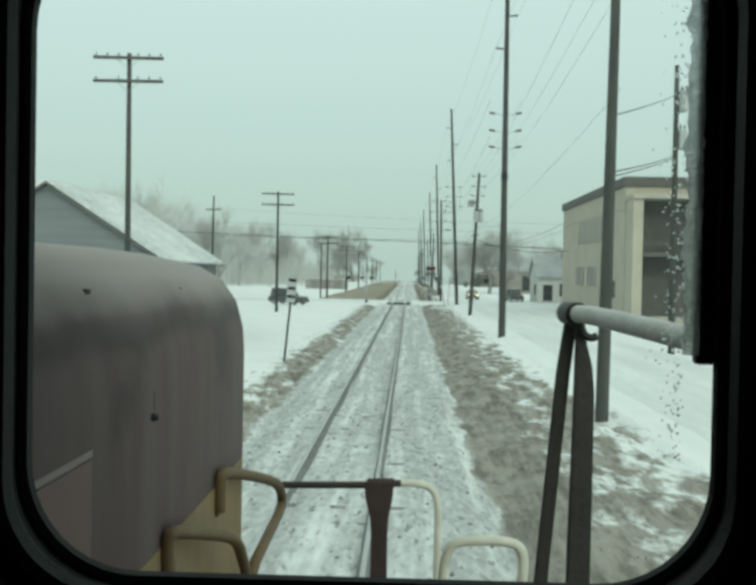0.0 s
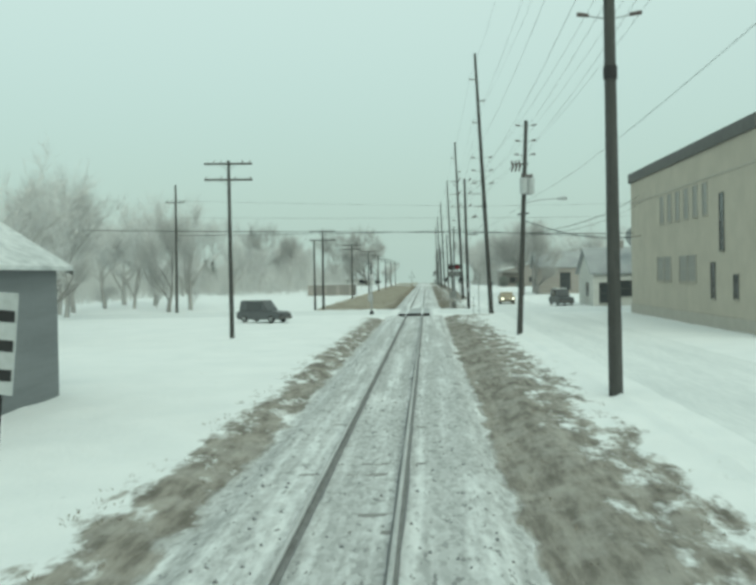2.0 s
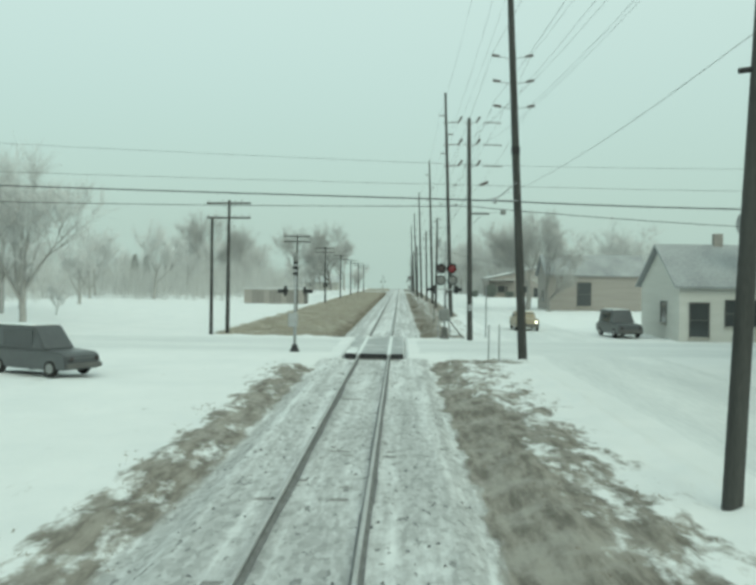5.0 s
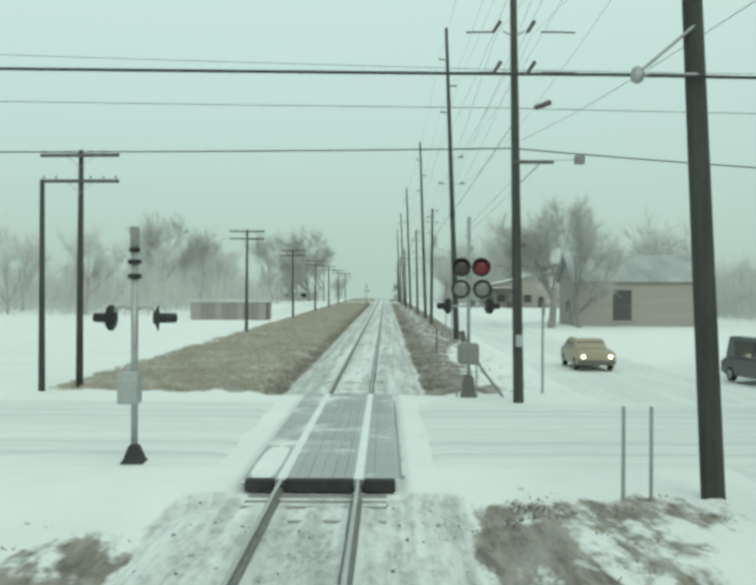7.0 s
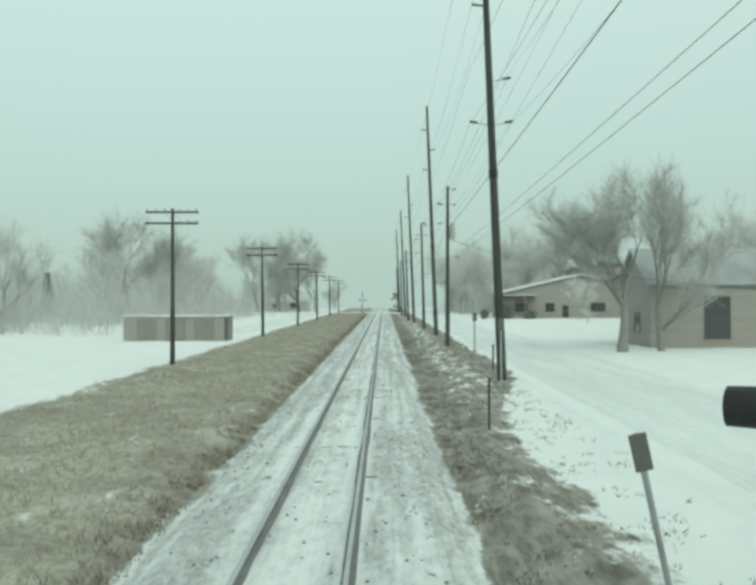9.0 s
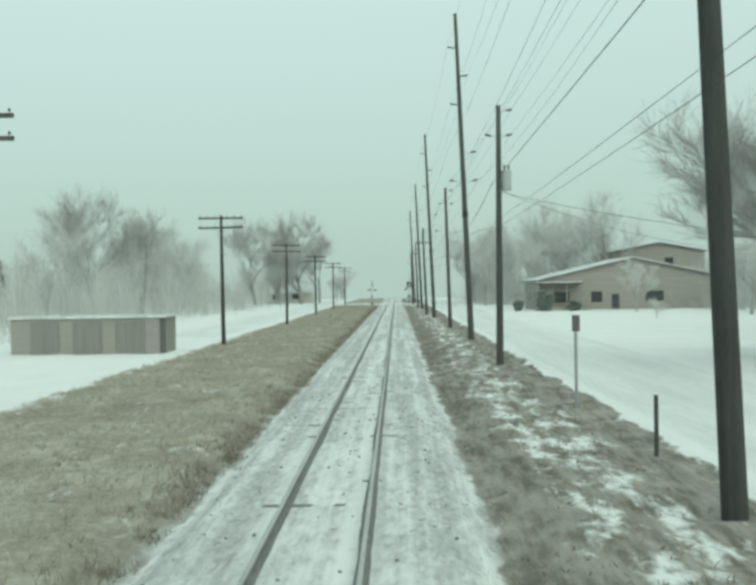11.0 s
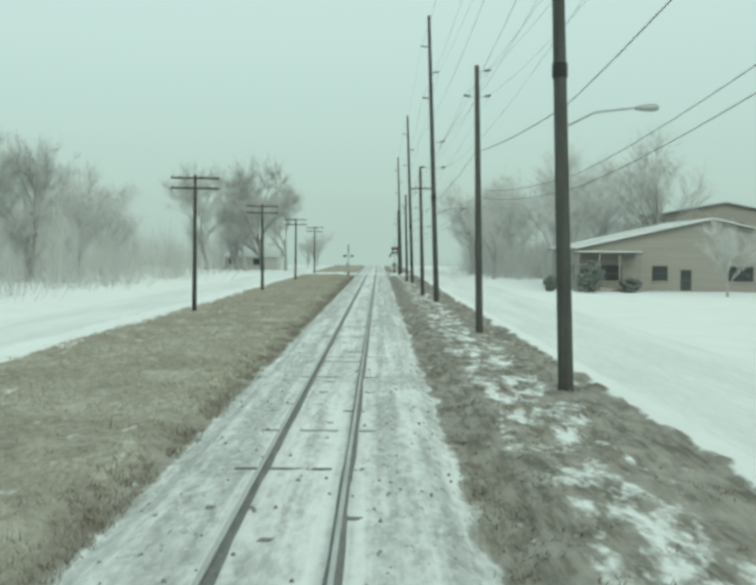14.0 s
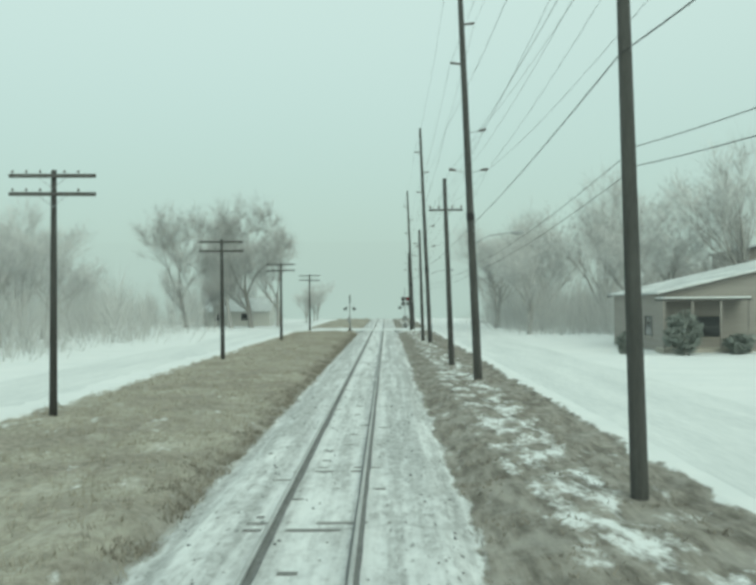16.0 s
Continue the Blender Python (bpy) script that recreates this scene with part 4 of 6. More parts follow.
# two-storey buff brick building beside the street
hall = thing("brick_building", Matrix(), "large buff brick building with tall windows and dark roof band", "building")
part("wall", box(B(), 20.0, 38.0, 86.5, 121.0, -0.3, 12.0, 0.02), BUFF, hall)
part("parapet", box(B(), 19.8, 38.15, 86.3, 121.2, 11.65, 12.5, 0.04), TRIM_DARK, hall, "dark grey metal roof band")
part("roof", box(B(), 20.1, 37.8, 86.6, 120.9, 12.505, 12.56, 0.02), ROOF_SNOW, hall)
part("plinth", box(B(), 19.93, 38.05, 86.43, 121.05, -0.3, 0.7, 0.02), BUFF_TRIM, hall)
part("string_course", box(B(), 19.95, 38.05, 86.45, 121.05, 9.72, 9.86, 0.02), BUFF_TRIM, hall)
for yy, z0, z1 in ((92.9, 4.9, 8.5), (94.9, 1.8, 4.1), (90.1, 1.9, 3.3)):
    window(hall, yy, yy + 0.85, z0, z1, x=20.0, face=-1)
for yy in (96.5, 98.9, 101.3, 103.7, 106.1, 108.5):
    window(hall, yy, yy + 1.1, 7.4, 9.5, x=20.0, face=-1, mat=BUFF_TRIM, pane=PALE_PANE)
for yy in (99.4, 101.7, 106.4, 108.7):                       # pale ground-floor windows in pairs
    window(hall, yy, yy + 2.1, 2.9, 4.7, x=20.0, face=-1, mat=BUFF_TRIM, pane=PALE_PANE)
# two-storey porch along the front, its deep shade put in as dark colour
for x0, x1, z0, z1 in ((20.05, 20.9, -0.3, 10.4), (36.6, 37.9, -0.3, 10.4)):
    part("porch_pier", box(B(), x0, x1, 83.6, 86.42, z0, z1, 0.02), BUFF, hall)
part("porch_roof", box(B(), 19.95, 38.0, 83.3, 86.42, 10.4, 10.75, 0.03), BUFF_TRIM, hall)
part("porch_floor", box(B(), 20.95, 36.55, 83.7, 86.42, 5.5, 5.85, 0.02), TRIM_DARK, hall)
part("porch_back", box(B(), 20.95, 36.55, 86.38, 86.46, 0.0, 10.4), TRIM_DARK, hall, "back of the porch, coloured dark for deep shade")
for xx in (24.8, 28.7, 32.6):
    part("porch_post", tube(B(), [(xx, 83.9, -0.2), (xx, 83.9, 10.4)], 0.14, 10), TRIM_DARK, hall)
part("porch_rail", box(B(), 20.95, 36.55, 83.72, 83.78, 6.6, 6.7), TRIM_DARK, hall)
part("steps", box(B(), 21.5, 25.0, 82.3, 83.5, -0.3, 0.45, 0.03), BUFF_TRIM, hall)
part("roof_vent", box(B(), 24.5, 25.3, 96, 97, 12.4, 13.3, 0.05), GALV, hall)

gable_house(-22.2, -11.0, 48.0, 62.0, 4.3, 7.9, GREY_WALL, ROOF_SNOW, "grey gabled house with snow on its steep roof", True, 0.4,
            [((-18.0, -17.0, 1.0, 2.6), {"y": 48.0, "face": -1}), ((51.0, 52.2, 1.0, 2.5), {"x": -11.0, "face": 1}), ((56.0, 57.2, 1.0, 2.5), {"x": -11.0, "face": 1})])
gable_house(19.5, 31.0, 139.0, 149.0, 3.6, 6.3, SIDING, ROOF_DARK, "white house with a snow-dusted dark roof and picture window", False, 0.4,
            [((22.5, 25.5, 0.9, 2.6), {"y": 139.0, "face": -1}), ((20.2, 21.4, 0.2, 2.4), {"y": 139.0, "face": -1}), ((142, 143.4, 1.0, 2.4), {"x": 19.5, "face": -1})], (23.5, 144, 5.5, 7.2))
gable_house(27.0, 36.0, 128.0, 138.5, 4.5, 7.8, SIDING, ROOF_DARK, "pale gabled house set back from the street", True, 0.4,
            [((29.5, 31.0, 1.0, 2.6), {"y": 128.0, "face": -1}), ((32.5, 34.0, 1.0, 2.6), {"y": 128.0, "face": -1})])
gable_house(22.3, 50.0, 308.0, 324.0, 4.4, 7.5, BROWN_WALL, ROOF_SNOW, "low wide brown house with a shallow snow-covered roof", True, 0.5,
            [((24.5, 26.7, 1.0, 2.5), {"y": 308.0, "face": -1}), ((30.0, 31.5, 1.0, 2.5), {"y": 308.0, "face": -1}), ((33.0, 34.0, 0.0, 2.1), {"y": 308.0, "face": -1}), ((38.0, 40.5, 1.0, 2.5), {"y": 308.0, "face": -1}), ((311, 313, 1.0, 2.5), {"x": 22.3, "face": -1}), ((317, 319, 1.0, 2.5), {"x": 22.3, "face": -1})])
porch = thing("porch", pose(21.7, 308.0, 0), "dark open porch with a snowy flat roof before the low house", "porch")
part("roof", box(B(), 0, 6.6, -2.2, -0.06, 3.75, 3.92, 0.02), TRIM_DARK, porch, "dark porch fascia and ceiling")
part("roof_snow", box(B(), 0.05, 6.55, -2.15, -0.06, 3.93, 4.05, 0.04), SNOW, porch)
part("floor", box(B(), 0, 6.6, -2.2, -0.06, -0.3, 0.25, 0.02), BUFF_TRIM, porch)
for x_ in (0.12, 2.25, 4.35, 6.45):
    part("post", box(B(), x_ - 0.08, x_ + 0.08, -2.1, -1.94, 0.25, 3.75, 0.01), BROWN_WALL, porch)
gable_house(40.0, 56.0, 338.0, 350.0, 9.3, 10.8, BROWN_WALL, ROOF_DARK, "brown two-storey house behind the low one", True, 0.4,
            [((42.0, 43.4, 6.5, 8.1), {"y": 338.0, "face": -1}), ((49.0, 50.4, 6.5, 8.1), {"y": 338.0, "face": -1})])
gable_house(-32.0, -20.0, 411.0, 421.0, 2.6, 4.8, SIDING, ROOF_SNOW, "pale house far down the lane with a snowy roof", False, 0.4,
            [((-30.0, -28.5, 0.9, 2.1), {"y": 411.0, "face": -1}), ((-25.0, -23.5, 0.9, 2.1), {"y": 411.0, "face": -1})])
gable_house(20.9, 34.0, 206.0, 215.0, 4.7, 7.3, BROWN_WALL, ROOF_DARK, "grey-brown house with a shallow dark roof behind bare trees", False, 0.4,
            [((24.9, 26.7, 0.5, 3.6), {"y": 206.0, "face": -1}), ((209.0, 210.4, 1.0, 2.4), {"x": 20.9, "face": -1})])

shed = thing("equipment_shed", pose(-17.5, 222.0, -0.15), "long low grey-brown trackside shed with a flat roof", "shed")
part("wall", box(B(), -4.7, 4.7, 0, 3.0, 0, 2.2, 0.02), BROWN_WALL, shed)
part("roof", box(B(), -4.85, 4.85, -0.15, 3.15, 2.2, 2.34, 0.02), ROOF_SNOW, shed)
for x_ in (-3.5, -0.9, 1.7):
    part("door", box(B(), x_, x_ + 1.8, -0.04, 0.0, 0.05, 2.0, 0.01), SHED_DOOR, shed, "weathered boarded door")
part("end_post", box(B(), 4.4, 4.72, -0.05, 0.2, 0, 2.2, 0.01), TRIM_DARK, shed)

dish = thing("satellite_dish", pose(24.2, 139.6, 5.2), "large pale satellite dish on the roof of the white house", "satellite dish")
m = Matrix.Translation((0, 0, 1.9)) @ pose(0, 0, 0, 68, 0, 20)
bm = B()
rings = []
for k in range(7):
    r = 1.35 * k / 6 + 0.02
    rings.append([bm.verts.new(m @ Vector((r * math.cos(a), r * math.sin(a), 0.22 * r * r))) for a in (2 * math.pi * i / 24 for i in range(24))])
for a, b in zip(rings, rings[1:]):
    for i in range(24):
        bm.faces.new((a[i], a[(i + 1) % 24], b[(i + 1) % 24], b[i]))
bmesh.ops.solidify(bm, geom=bm.faces[:], thickness=0.04)
part("reflector", bm, CAN, dish, "pale mesh reflector", smooth=True)
part("mast", tube(B(), [(0, 0, -0.4), (0, 0, 1.8)], 0.06, 8), GALV, dish)
part("feed_arm", tube(B(), [tuple(m @ Vector((0, 0, 0))), tuple(m @ Vector((0, 0, 1.0)))], 0.03, 6), GALV, dish)


# ---------------------------------------------------------------- vehicles
def vehicle(x, y, turn, paint, label, lights=False, tall=False):
    t = thing("van" if tall else "car", pose(x, y, -0.07, 0, 0, turn), label, "car", "")
    hw, L = 0.88, 4.5
    top = 1.85 if tall else 1.42
    bm = B()
    lower = [(-L / 2, 0.32), (-L / 2 + 0.05, 0.75), (-L / 2 + 0.25, 0.9), (-0.95, 0.98), (L / 2 - 0.4, 0.98), (L / 2, 0.85), (L / 2, 0.35), (L / 2 - 0.3, 0.25), (-L / 2 + 0.3, 0.25)]
    prism(bm, lower, -hw, hw)
    bmesh.ops.transform(bm, matrix=Matrix.Rotation(math.pi / 2, 4, "Z"), verts=bm.verts[:])
    bmesh.ops.bevel(bm, geom=bm.edges[:], offset=0.06, segments=2, affect="EDGES")
    body = part("body", bm, paint, t, smooth=False)
    bm = B()
    upper = [(-1.0, 0.96), (-0.35, top), (L / 2 - (0.35 if tall else 0.95), top), (L / 2 - 0.2, 0.96)]
    prism(bm, upper, -hw + 0.1, hw - 0.1)
    for v in bm.verts:
        if v.co.z > 1.2:
            v.co.y *= 0.86
    bmesh.ops.transform(bm, matrix=Matrix.Rotation(math.pi / 2, 4, "Z"), verts=bm.verts[:])
    bmesh.ops.bevel(bm, geom=bm.edges[:], offset=0.05, segments=2, affect="EDGES")
    part("cabin", bm, paint, t)
    part("windscreen", box(B(), -0.62, 0.62, -0.74, -0.72, 1.0, top - 0.1, 0, Matrix.Translation((0, -0.72, 1.0)) @ pose(0, 0, 0, -34, 0, 0) @ Matrix.Translation((0, 0.70, -1.0))), PANE, t)
    for s in (-1, 1):
        part("side_window", box(B(), s * 0.755 - 0.012, s * 0.755 + 0.012, -0.35, 1.25, 1.02, top - 0.16, 0, None), PANE, t)
        part("headlight", lathe(B(), [(0.085, 0.0), (0.085, 0.03), (0.05, 0.05)], 12, Matrix.Translation((s * 0.62, -L / 2 - 0.005, 0.68)) @ pose(0, 0, 0, 90, 0, 0)), HEADLAMP if lights else LENS, t, "lit headlight" if lights else "")
        for wy in (-1.4, 1.4):
            mw = Matrix.Translation((s * 0.80, wy, 0.31)) @ pose(0, 0, 0, 0, 90, 0)
            wheel = part("wheel", lathe(B(), [(0.2, -0.1), (0.29, -0.1), (0.31, -0.06), (0.31, 0.06), (0.29, 0.1), (0.2, 0.1)], 18, mw), TYRE, t)
            part("rim", lathe(B(), [(0.19, -0.105), (0.19, 0.105), (0.08, 0.112)], 14, mw), HUB, wheel)
    part("bumper", box(B(), -0.86, 0.86, -L / 2 - 0.08, -L / 2 + 0.05, 0.34, 0.52, 0.03), TRIM_DARK, t)
    part("roof_snow", box(B(), -0.6, 0.6, -0.2, L / 2 - 0.75 if tall else 1.2, top - 0.01, top + 0.06, 0.025), SNOW, t)
    return t


CAR_DARK = material("dark_car_paint", (0.10, 0.11, 0.115), 0.35, dark=(0.07, 0.075, 0.08), scale=4, fine=30, bump=0, spec=0.5)
CAR_TAN = material("tan_car_paint", (0.36, 0.31, 0.22), 0.4, dark=(0.27, 0.235, 0.17), scale=4, fine=30, bump=0, spec=0.5)
vehicle(-12.5, 112.0, 62, CAR_DARK, "dark van parked on the snow beside the line", tall=True)
vehicle(11.0, 151.5, 0, CAR_TAN, "tan car with lit headlights waiting on the snowy street", lights=True)
vehicle(16.6, 143.5, 8, CAR_DARK, "dark car parked on the snow beside the street", tall=True)


# ---------------------------------------------------------------- trees
def grow(seed, height, spread, trunk_r, levels=5, lean=0.0, twigs=900):
    """Trunk and limbs as one mesh, the fine twigs as another."""
    rnd = random.Random(seed)
    wood, fine = B(), B()
    tips = []

    def limb(start, way, length, r, level):
        n_ = 5 if level < 2 else 3
        pts, radii = [start], [r]
        p, w = start.copy(), way.normalized()
        for k in range(n_):
            w = (w + Vector((rnd.uniform(-1, 1), rnd.uniform(-1, 1), rnd.uniform(-0.5, 0.6))) * (0.11 + 0.05 * level)).normalized()
            p = p + w * length / n_
            pts.append(p.copy())
            radii.append(r * (1 - 0.5 * (k + 1) / n_))
        tube(wood, pts, radii, 7 if level == 0 else (5 if level < 2 else 3), False)
        if level >= 2:
            tips.append((pts, w, length))
        if level < levels - 1:
            count = (4, 4, 3, 3, 2)[min(level, 4)]
            for k in range(count):
                i = n_ if k == 0 else rnd.randint(1 if level else 2, n_)
                turn = 2 * math.pi * (k + rnd.random()) / count
                side = Vector((math.cos(turn), math.sin(turn), rnd.uniform(0.0, 0.6)))
                w2 = (w * rnd.uniform(0.7, 1.1) + side * spread * rnd.uniform(0.5, 1.1) * (0.35 if k == 0 else 1)).normalized()
                limb(pts[i], w2, length * rnd.uniform(0.60, 0.82), radii[i] * rnd.uniform(0.55, 0.8), level + 1)

    limb(Vector((0, 0, -0.4)), Vector((lean, 0, 1)), height * 0.30, trunk_r, 0)
    for _ in range(twigs):
        pts, w, length = rnd.choice(tips)
        i = rnd.randint(1, len(pts) - 1)
        a = pts[i - 1].lerp(pts[i], rnd.random())
        d = (w + Vector((rnd.gauss(0, 0.6), rnd.gauss(0, 0.6), rnd.gauss(0.3, 0.45)))).normalized()
        ln = rnd.uniform(0.5, 1.6) * height / 15
        mid = a + d * ln * 0.5 + Vector((rnd.gauss(0, 0.05), rnd.gauss(0, 0.05), 0))
        end = a + d * ln + Vector((0, 0, rnd.uniform(-0.15, 0.1)))
        side = d.cross(Vector((rnd.uniform(-1, 1), rnd.uniform(-1, 1), rnd.uniform(-1, 1)))).normalized() * 0.011
        v = [fine.verts.new(q) for q in (a - side, a + side, mid + side * 0.7, mid - side * 0.7)]
        fine.faces.new(v)
        e = fine.verts.new(end)
        fine.faces.new((v[3], v[2], e))
        for f in (0.3, 0.55, 0.75):
            b = a.lerp(end, f)
            d2 = (d + Vector((rnd.gauss(0, 0.7), rnd.gauss(0, 0.7), rnd.gauss(0, 0.5)))).normalized() * ln * 0.5
            fine.faces.new((fine.verts.new(b - side * 0.6), fine.verts.new(b + side * 0.6), fine.verts.new(b + d2)))
    return wood, fine


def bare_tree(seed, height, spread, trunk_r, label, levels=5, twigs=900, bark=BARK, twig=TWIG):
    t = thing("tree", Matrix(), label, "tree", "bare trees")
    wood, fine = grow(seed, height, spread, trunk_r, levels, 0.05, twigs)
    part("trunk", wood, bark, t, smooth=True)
    part("crown", fine, twig, t, "fine leafless twigs paled for haze")
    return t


def conifer(seed, height, label):
    rnd = random.Random(seed)
    t = thing("conifer", Matrix(), label, "tree", "conifers")
    part("trunk", tube(B(), [(0, 0, -0.3), (0, 0, height)], [0.2, 0.02], 7), BARK, t)
    bm = B()
    for k in range(1500):
        z = height * (0.08 + 0.92 * rnd.random() ** 0.8)
        r = (height - z) * 0.27 * rnd.uniform(0.25, 1.1) + 0.08
        a = rnd.uniform(0, 2 * math.pi)
        p = Vector((r * math.cos(a), r * math.sin(a), z - 0.3 * r))
        d = Vector((math.cos(a), math.sin(a), -0.35 + rnd.gauss(0, 0.2))) * rnd.uniform(0.3, 0.7)
        s = Vector((-math.sin(a), math.cos(a), rnd.gauss(0, 0.4))) * rnd.uniform(0.06, 0.16)
        bm.faces.new((bm.verts.new(p - s), bm.verts.new(p + s), bm.verts.new(p + d)))
    part("foliage", bm, NEEDLE, t, "dark green needles paled for haze")
    return t


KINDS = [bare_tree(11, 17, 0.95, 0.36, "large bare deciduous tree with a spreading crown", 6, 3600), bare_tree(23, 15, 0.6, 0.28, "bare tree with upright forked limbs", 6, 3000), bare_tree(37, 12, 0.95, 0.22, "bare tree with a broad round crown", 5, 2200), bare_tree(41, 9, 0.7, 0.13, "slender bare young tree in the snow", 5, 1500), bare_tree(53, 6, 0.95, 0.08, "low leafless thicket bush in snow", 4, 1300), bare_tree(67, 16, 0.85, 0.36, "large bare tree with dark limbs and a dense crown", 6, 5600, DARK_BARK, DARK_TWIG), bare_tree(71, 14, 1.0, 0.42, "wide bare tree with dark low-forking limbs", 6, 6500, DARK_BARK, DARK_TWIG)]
SIZES = [max(v.co.z for c in ob_.children for v in c.data.vertices) for ob_ in KINDS]
for k_, ob_ in enumerate(KINDS):
    ob_.matrix_basis = pose((60, -70, 75, -80, 66, -64, 52)[k_], (425, 418, 410, 405, 415, 400, 396)[k_], -0.2)
FIR = conifer(5, 9, "dark green conifer tree paled for haze")
FIR.matrix_basis = pose(-62, 318, -0.2)
rt = random.Random(77)


def plant(kind, x, y, height):
    if 20 < x < 58 and 304 < y < 352 and rt is not None and not (330 < y < 337 and x < 39):
        return
    s = height / SIZES[kind]
    copy_thing(KINDS[kind], pose(x, y, ground_z(x, y) - 0.05, 0, 0, rt.uniform(0, 360)) @ Matrix.Scale(s, 4))


# single trees that stand out
# trees near the crossing
for kind, x, y, hgt in ((6, 17.7, 201.4, 12.0), (5, 20.5, 201.8, 12.0), (2, 33.0, 219.0, 11), (5, -28.6, 142.0, 11.0), (1, -38.0, 170.0, 15), (2, -42.0, 160.0, 13), (0, -45.0, 178.0, 16), (5, -33.0, 118.0, 13), (1, -28.0, 150.0, 13), (2, -22.0, 84.0, 11), (3, -24.0, 90.0, 9), (5, -27.5, 100.0, 9), (2, 36.0, 226.0, 13), (3, 31.0, 228.0, 10)):
    plant(kind, x, y, hgt * 1.16)
# trees beyond the lane
for kind, x, y, hgt in ((5, -45.5, 315.0, 19), (5, -39.5, 319.0, 16), (1, -52.0, 322.0, 17), (2, -35.5, 326.0, 12), (5, -33.0, 401.0, 20), (1, -27.5, 405.0, 18), (5, -21.5, 398.0, 21), (2, -17.5, 404.0, 17), (2, -24.5, 396.0, 16), (1, -43.0, 352.0, 16), (0, -47.0, 358.0, 15)):
    plant(kind, x, y, hgt * 1.16)
# trees behind the houses
for kind, x, y, hgt in ((1, 30.0, 362.0, 20), (2, 24.0, 378.0, 16), (0, 36.0, 382.0, 22), (2, 19.5, 392.0, 17), (1, 37.0, 332.0, 19), (0, 31.5, 336.0, 16), (2, 18.5, 352.0, 12), (2, 17.8, 382.0, 16), (0, 24.5, 337.0, 14), (1, 20.5, 366.0, 15), (0, 27.0, 398.0, 20), (1, 22.0, 340.0, 13), (2, 26.5, 334.0, 13)):
    plant(kind, x, y, hgt * 1.16)
# the wooded edges on both sides
for _ in range(34):
    y = rt.uniform(120, 430)
    plant(rt.choice((0, 1, 2, 2, 3)), -rt.uniform(32, 70) - 0.02 * y, y, rt.uniform(9, 16))
for _ in range(26):
    y = rt.uniform(190, 430)
    plant(rt.choice((0, 1, 2, 2, 3)), rt.uniform(33, 65), y, rt.uniform(8, 15))
for _ in range(12):
    y = rt.uniform(395, 470)
    plant(rt.choice((1, 2, 3)), rt.uniform(-40, -14) if rt.random() < 0.5 else rt.uniform(17, 38), y, rt.uniform(8, 14))
for _ in range(30):
    y = rt.uniform(150, 440)
    s = rt.choice((-1, 1))
    plant(4, rt.uniform(24, 55) * s - (6 if s < 0 else 0), y, rt.uniform(2.5, 5))
for x, y, hgt in ((-60, 300, 9), (-78, 240, 10)):
    copy_thing(FIR, pose(x, y, -0.2, 0, 0, rt.uniform(0, 360)) @ Matrix.Scale(hgt / 9, 4))


def bush(seed, x, y, wide, tall):
    rnd = random.Random(seed)
    t = thing("bush", pose(x, y, ground_z(x, y)), "dense dark evergreen bush in front of a house", "bush")
    part("stem", tube(B(), [(0, 0, -0.2), (0.05, 0, tall * 0.5)], [0.08, 0.04], 6), BARK, t)
    bm = B()
    for _ in range(1800):
        d = Vector((rnd.gauss(0, 1), rnd.gauss(0, 1), rnd.gauss(0, 1))).normalized() * rnd.uniform(0.55, 1.0)
        p = Vector((d.x * wide * 0.5, d.y * wide * 0.5, tall * (0.48 + 0.48 * d.z)))
        p += Vector((noise.noise(p * 1.3), noise.noise(p * 1.3 + Vector((5, 0, 0))), noise.noise(p * 1.1))) * 0.35
        s, e = Vector((rnd.gauss(0, 0.1), rnd.gauss(0, 0.1), rnd.gauss(0, 0.08))), Vector((rnd.gauss(0, 0.16), rnd.gauss(0, 0.16), rnd.uniform(0.02, 0.25)))
        bm.faces.new((bm.verts.new(p - s), bm.verts.new(p + s), bm.verts.new(p + e)))
    part("foliage", bm, NEEDLE, t, "dark green needles paled for haze")


bush(3, 22.6, 303.8, 2.7, 3.2)
bush(4, 26.9, 304.6, 2.0, 1.4)
bush(6, 18.9, 305.4, 1.3, 1.6)


def woods(name, count, place, seed, label):
    """Far leafless woods: fans of thin stems and twigs, too many and too far off to count."""
    rnd = random.Random(seed)
    v, f = [], []
    for _ in range(count):
        x, y = place(rnd)
        z, hgt = ground_z(x, y) - 0.1, rnd.uniform(5, 12)
        wide = hgt * rnd.uniform(0.16, 0.3)
        for k in range(96):
            brush = k > 58                                     # saplings and thicket between the stems
            low = 0 if brush or not k else rnd.uniform(0, 0.55) * hgt
            reach = wide * 1.7 if brush else wide
            tipx, tipy = rnd.gauss(0, reach), rnd.gauss(0, reach)
            th = hgt * (rnd.uniform(0.12, 0.5) if brush else rnd.uniform(0.55, 1.0) * (1 - 0.3 * min(1, abs(tipx) / (wide * 2.5))))
            r = 0.10 if k == 0 else rnd.uniform(0.012, 0.035)
            a = rnd.uniform(0, math.pi)
            dx, dy = r * math.cos(a), r * math.sin(a)
            i = len(v)
            root = 0.75 if brush else 0.15
            v += [(x - dx + tipx * root, y - dy + tipy * root, z + low), (x + dx + tipx * root, y + dy + tipy * root, z + low), (x + tipx, y + tipy, z + th)]
            f.append((i, i + 1, i + 2))
    me = bpy.data.meshes.new(name)
    me.from_pydata(v, [], f)
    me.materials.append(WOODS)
    tagged(new(name, me), label, "woods", kind="stuff")


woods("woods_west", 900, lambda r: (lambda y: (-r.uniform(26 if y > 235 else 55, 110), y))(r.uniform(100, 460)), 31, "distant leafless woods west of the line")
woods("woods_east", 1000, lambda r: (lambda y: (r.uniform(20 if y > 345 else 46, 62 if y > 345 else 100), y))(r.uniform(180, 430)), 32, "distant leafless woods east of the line")


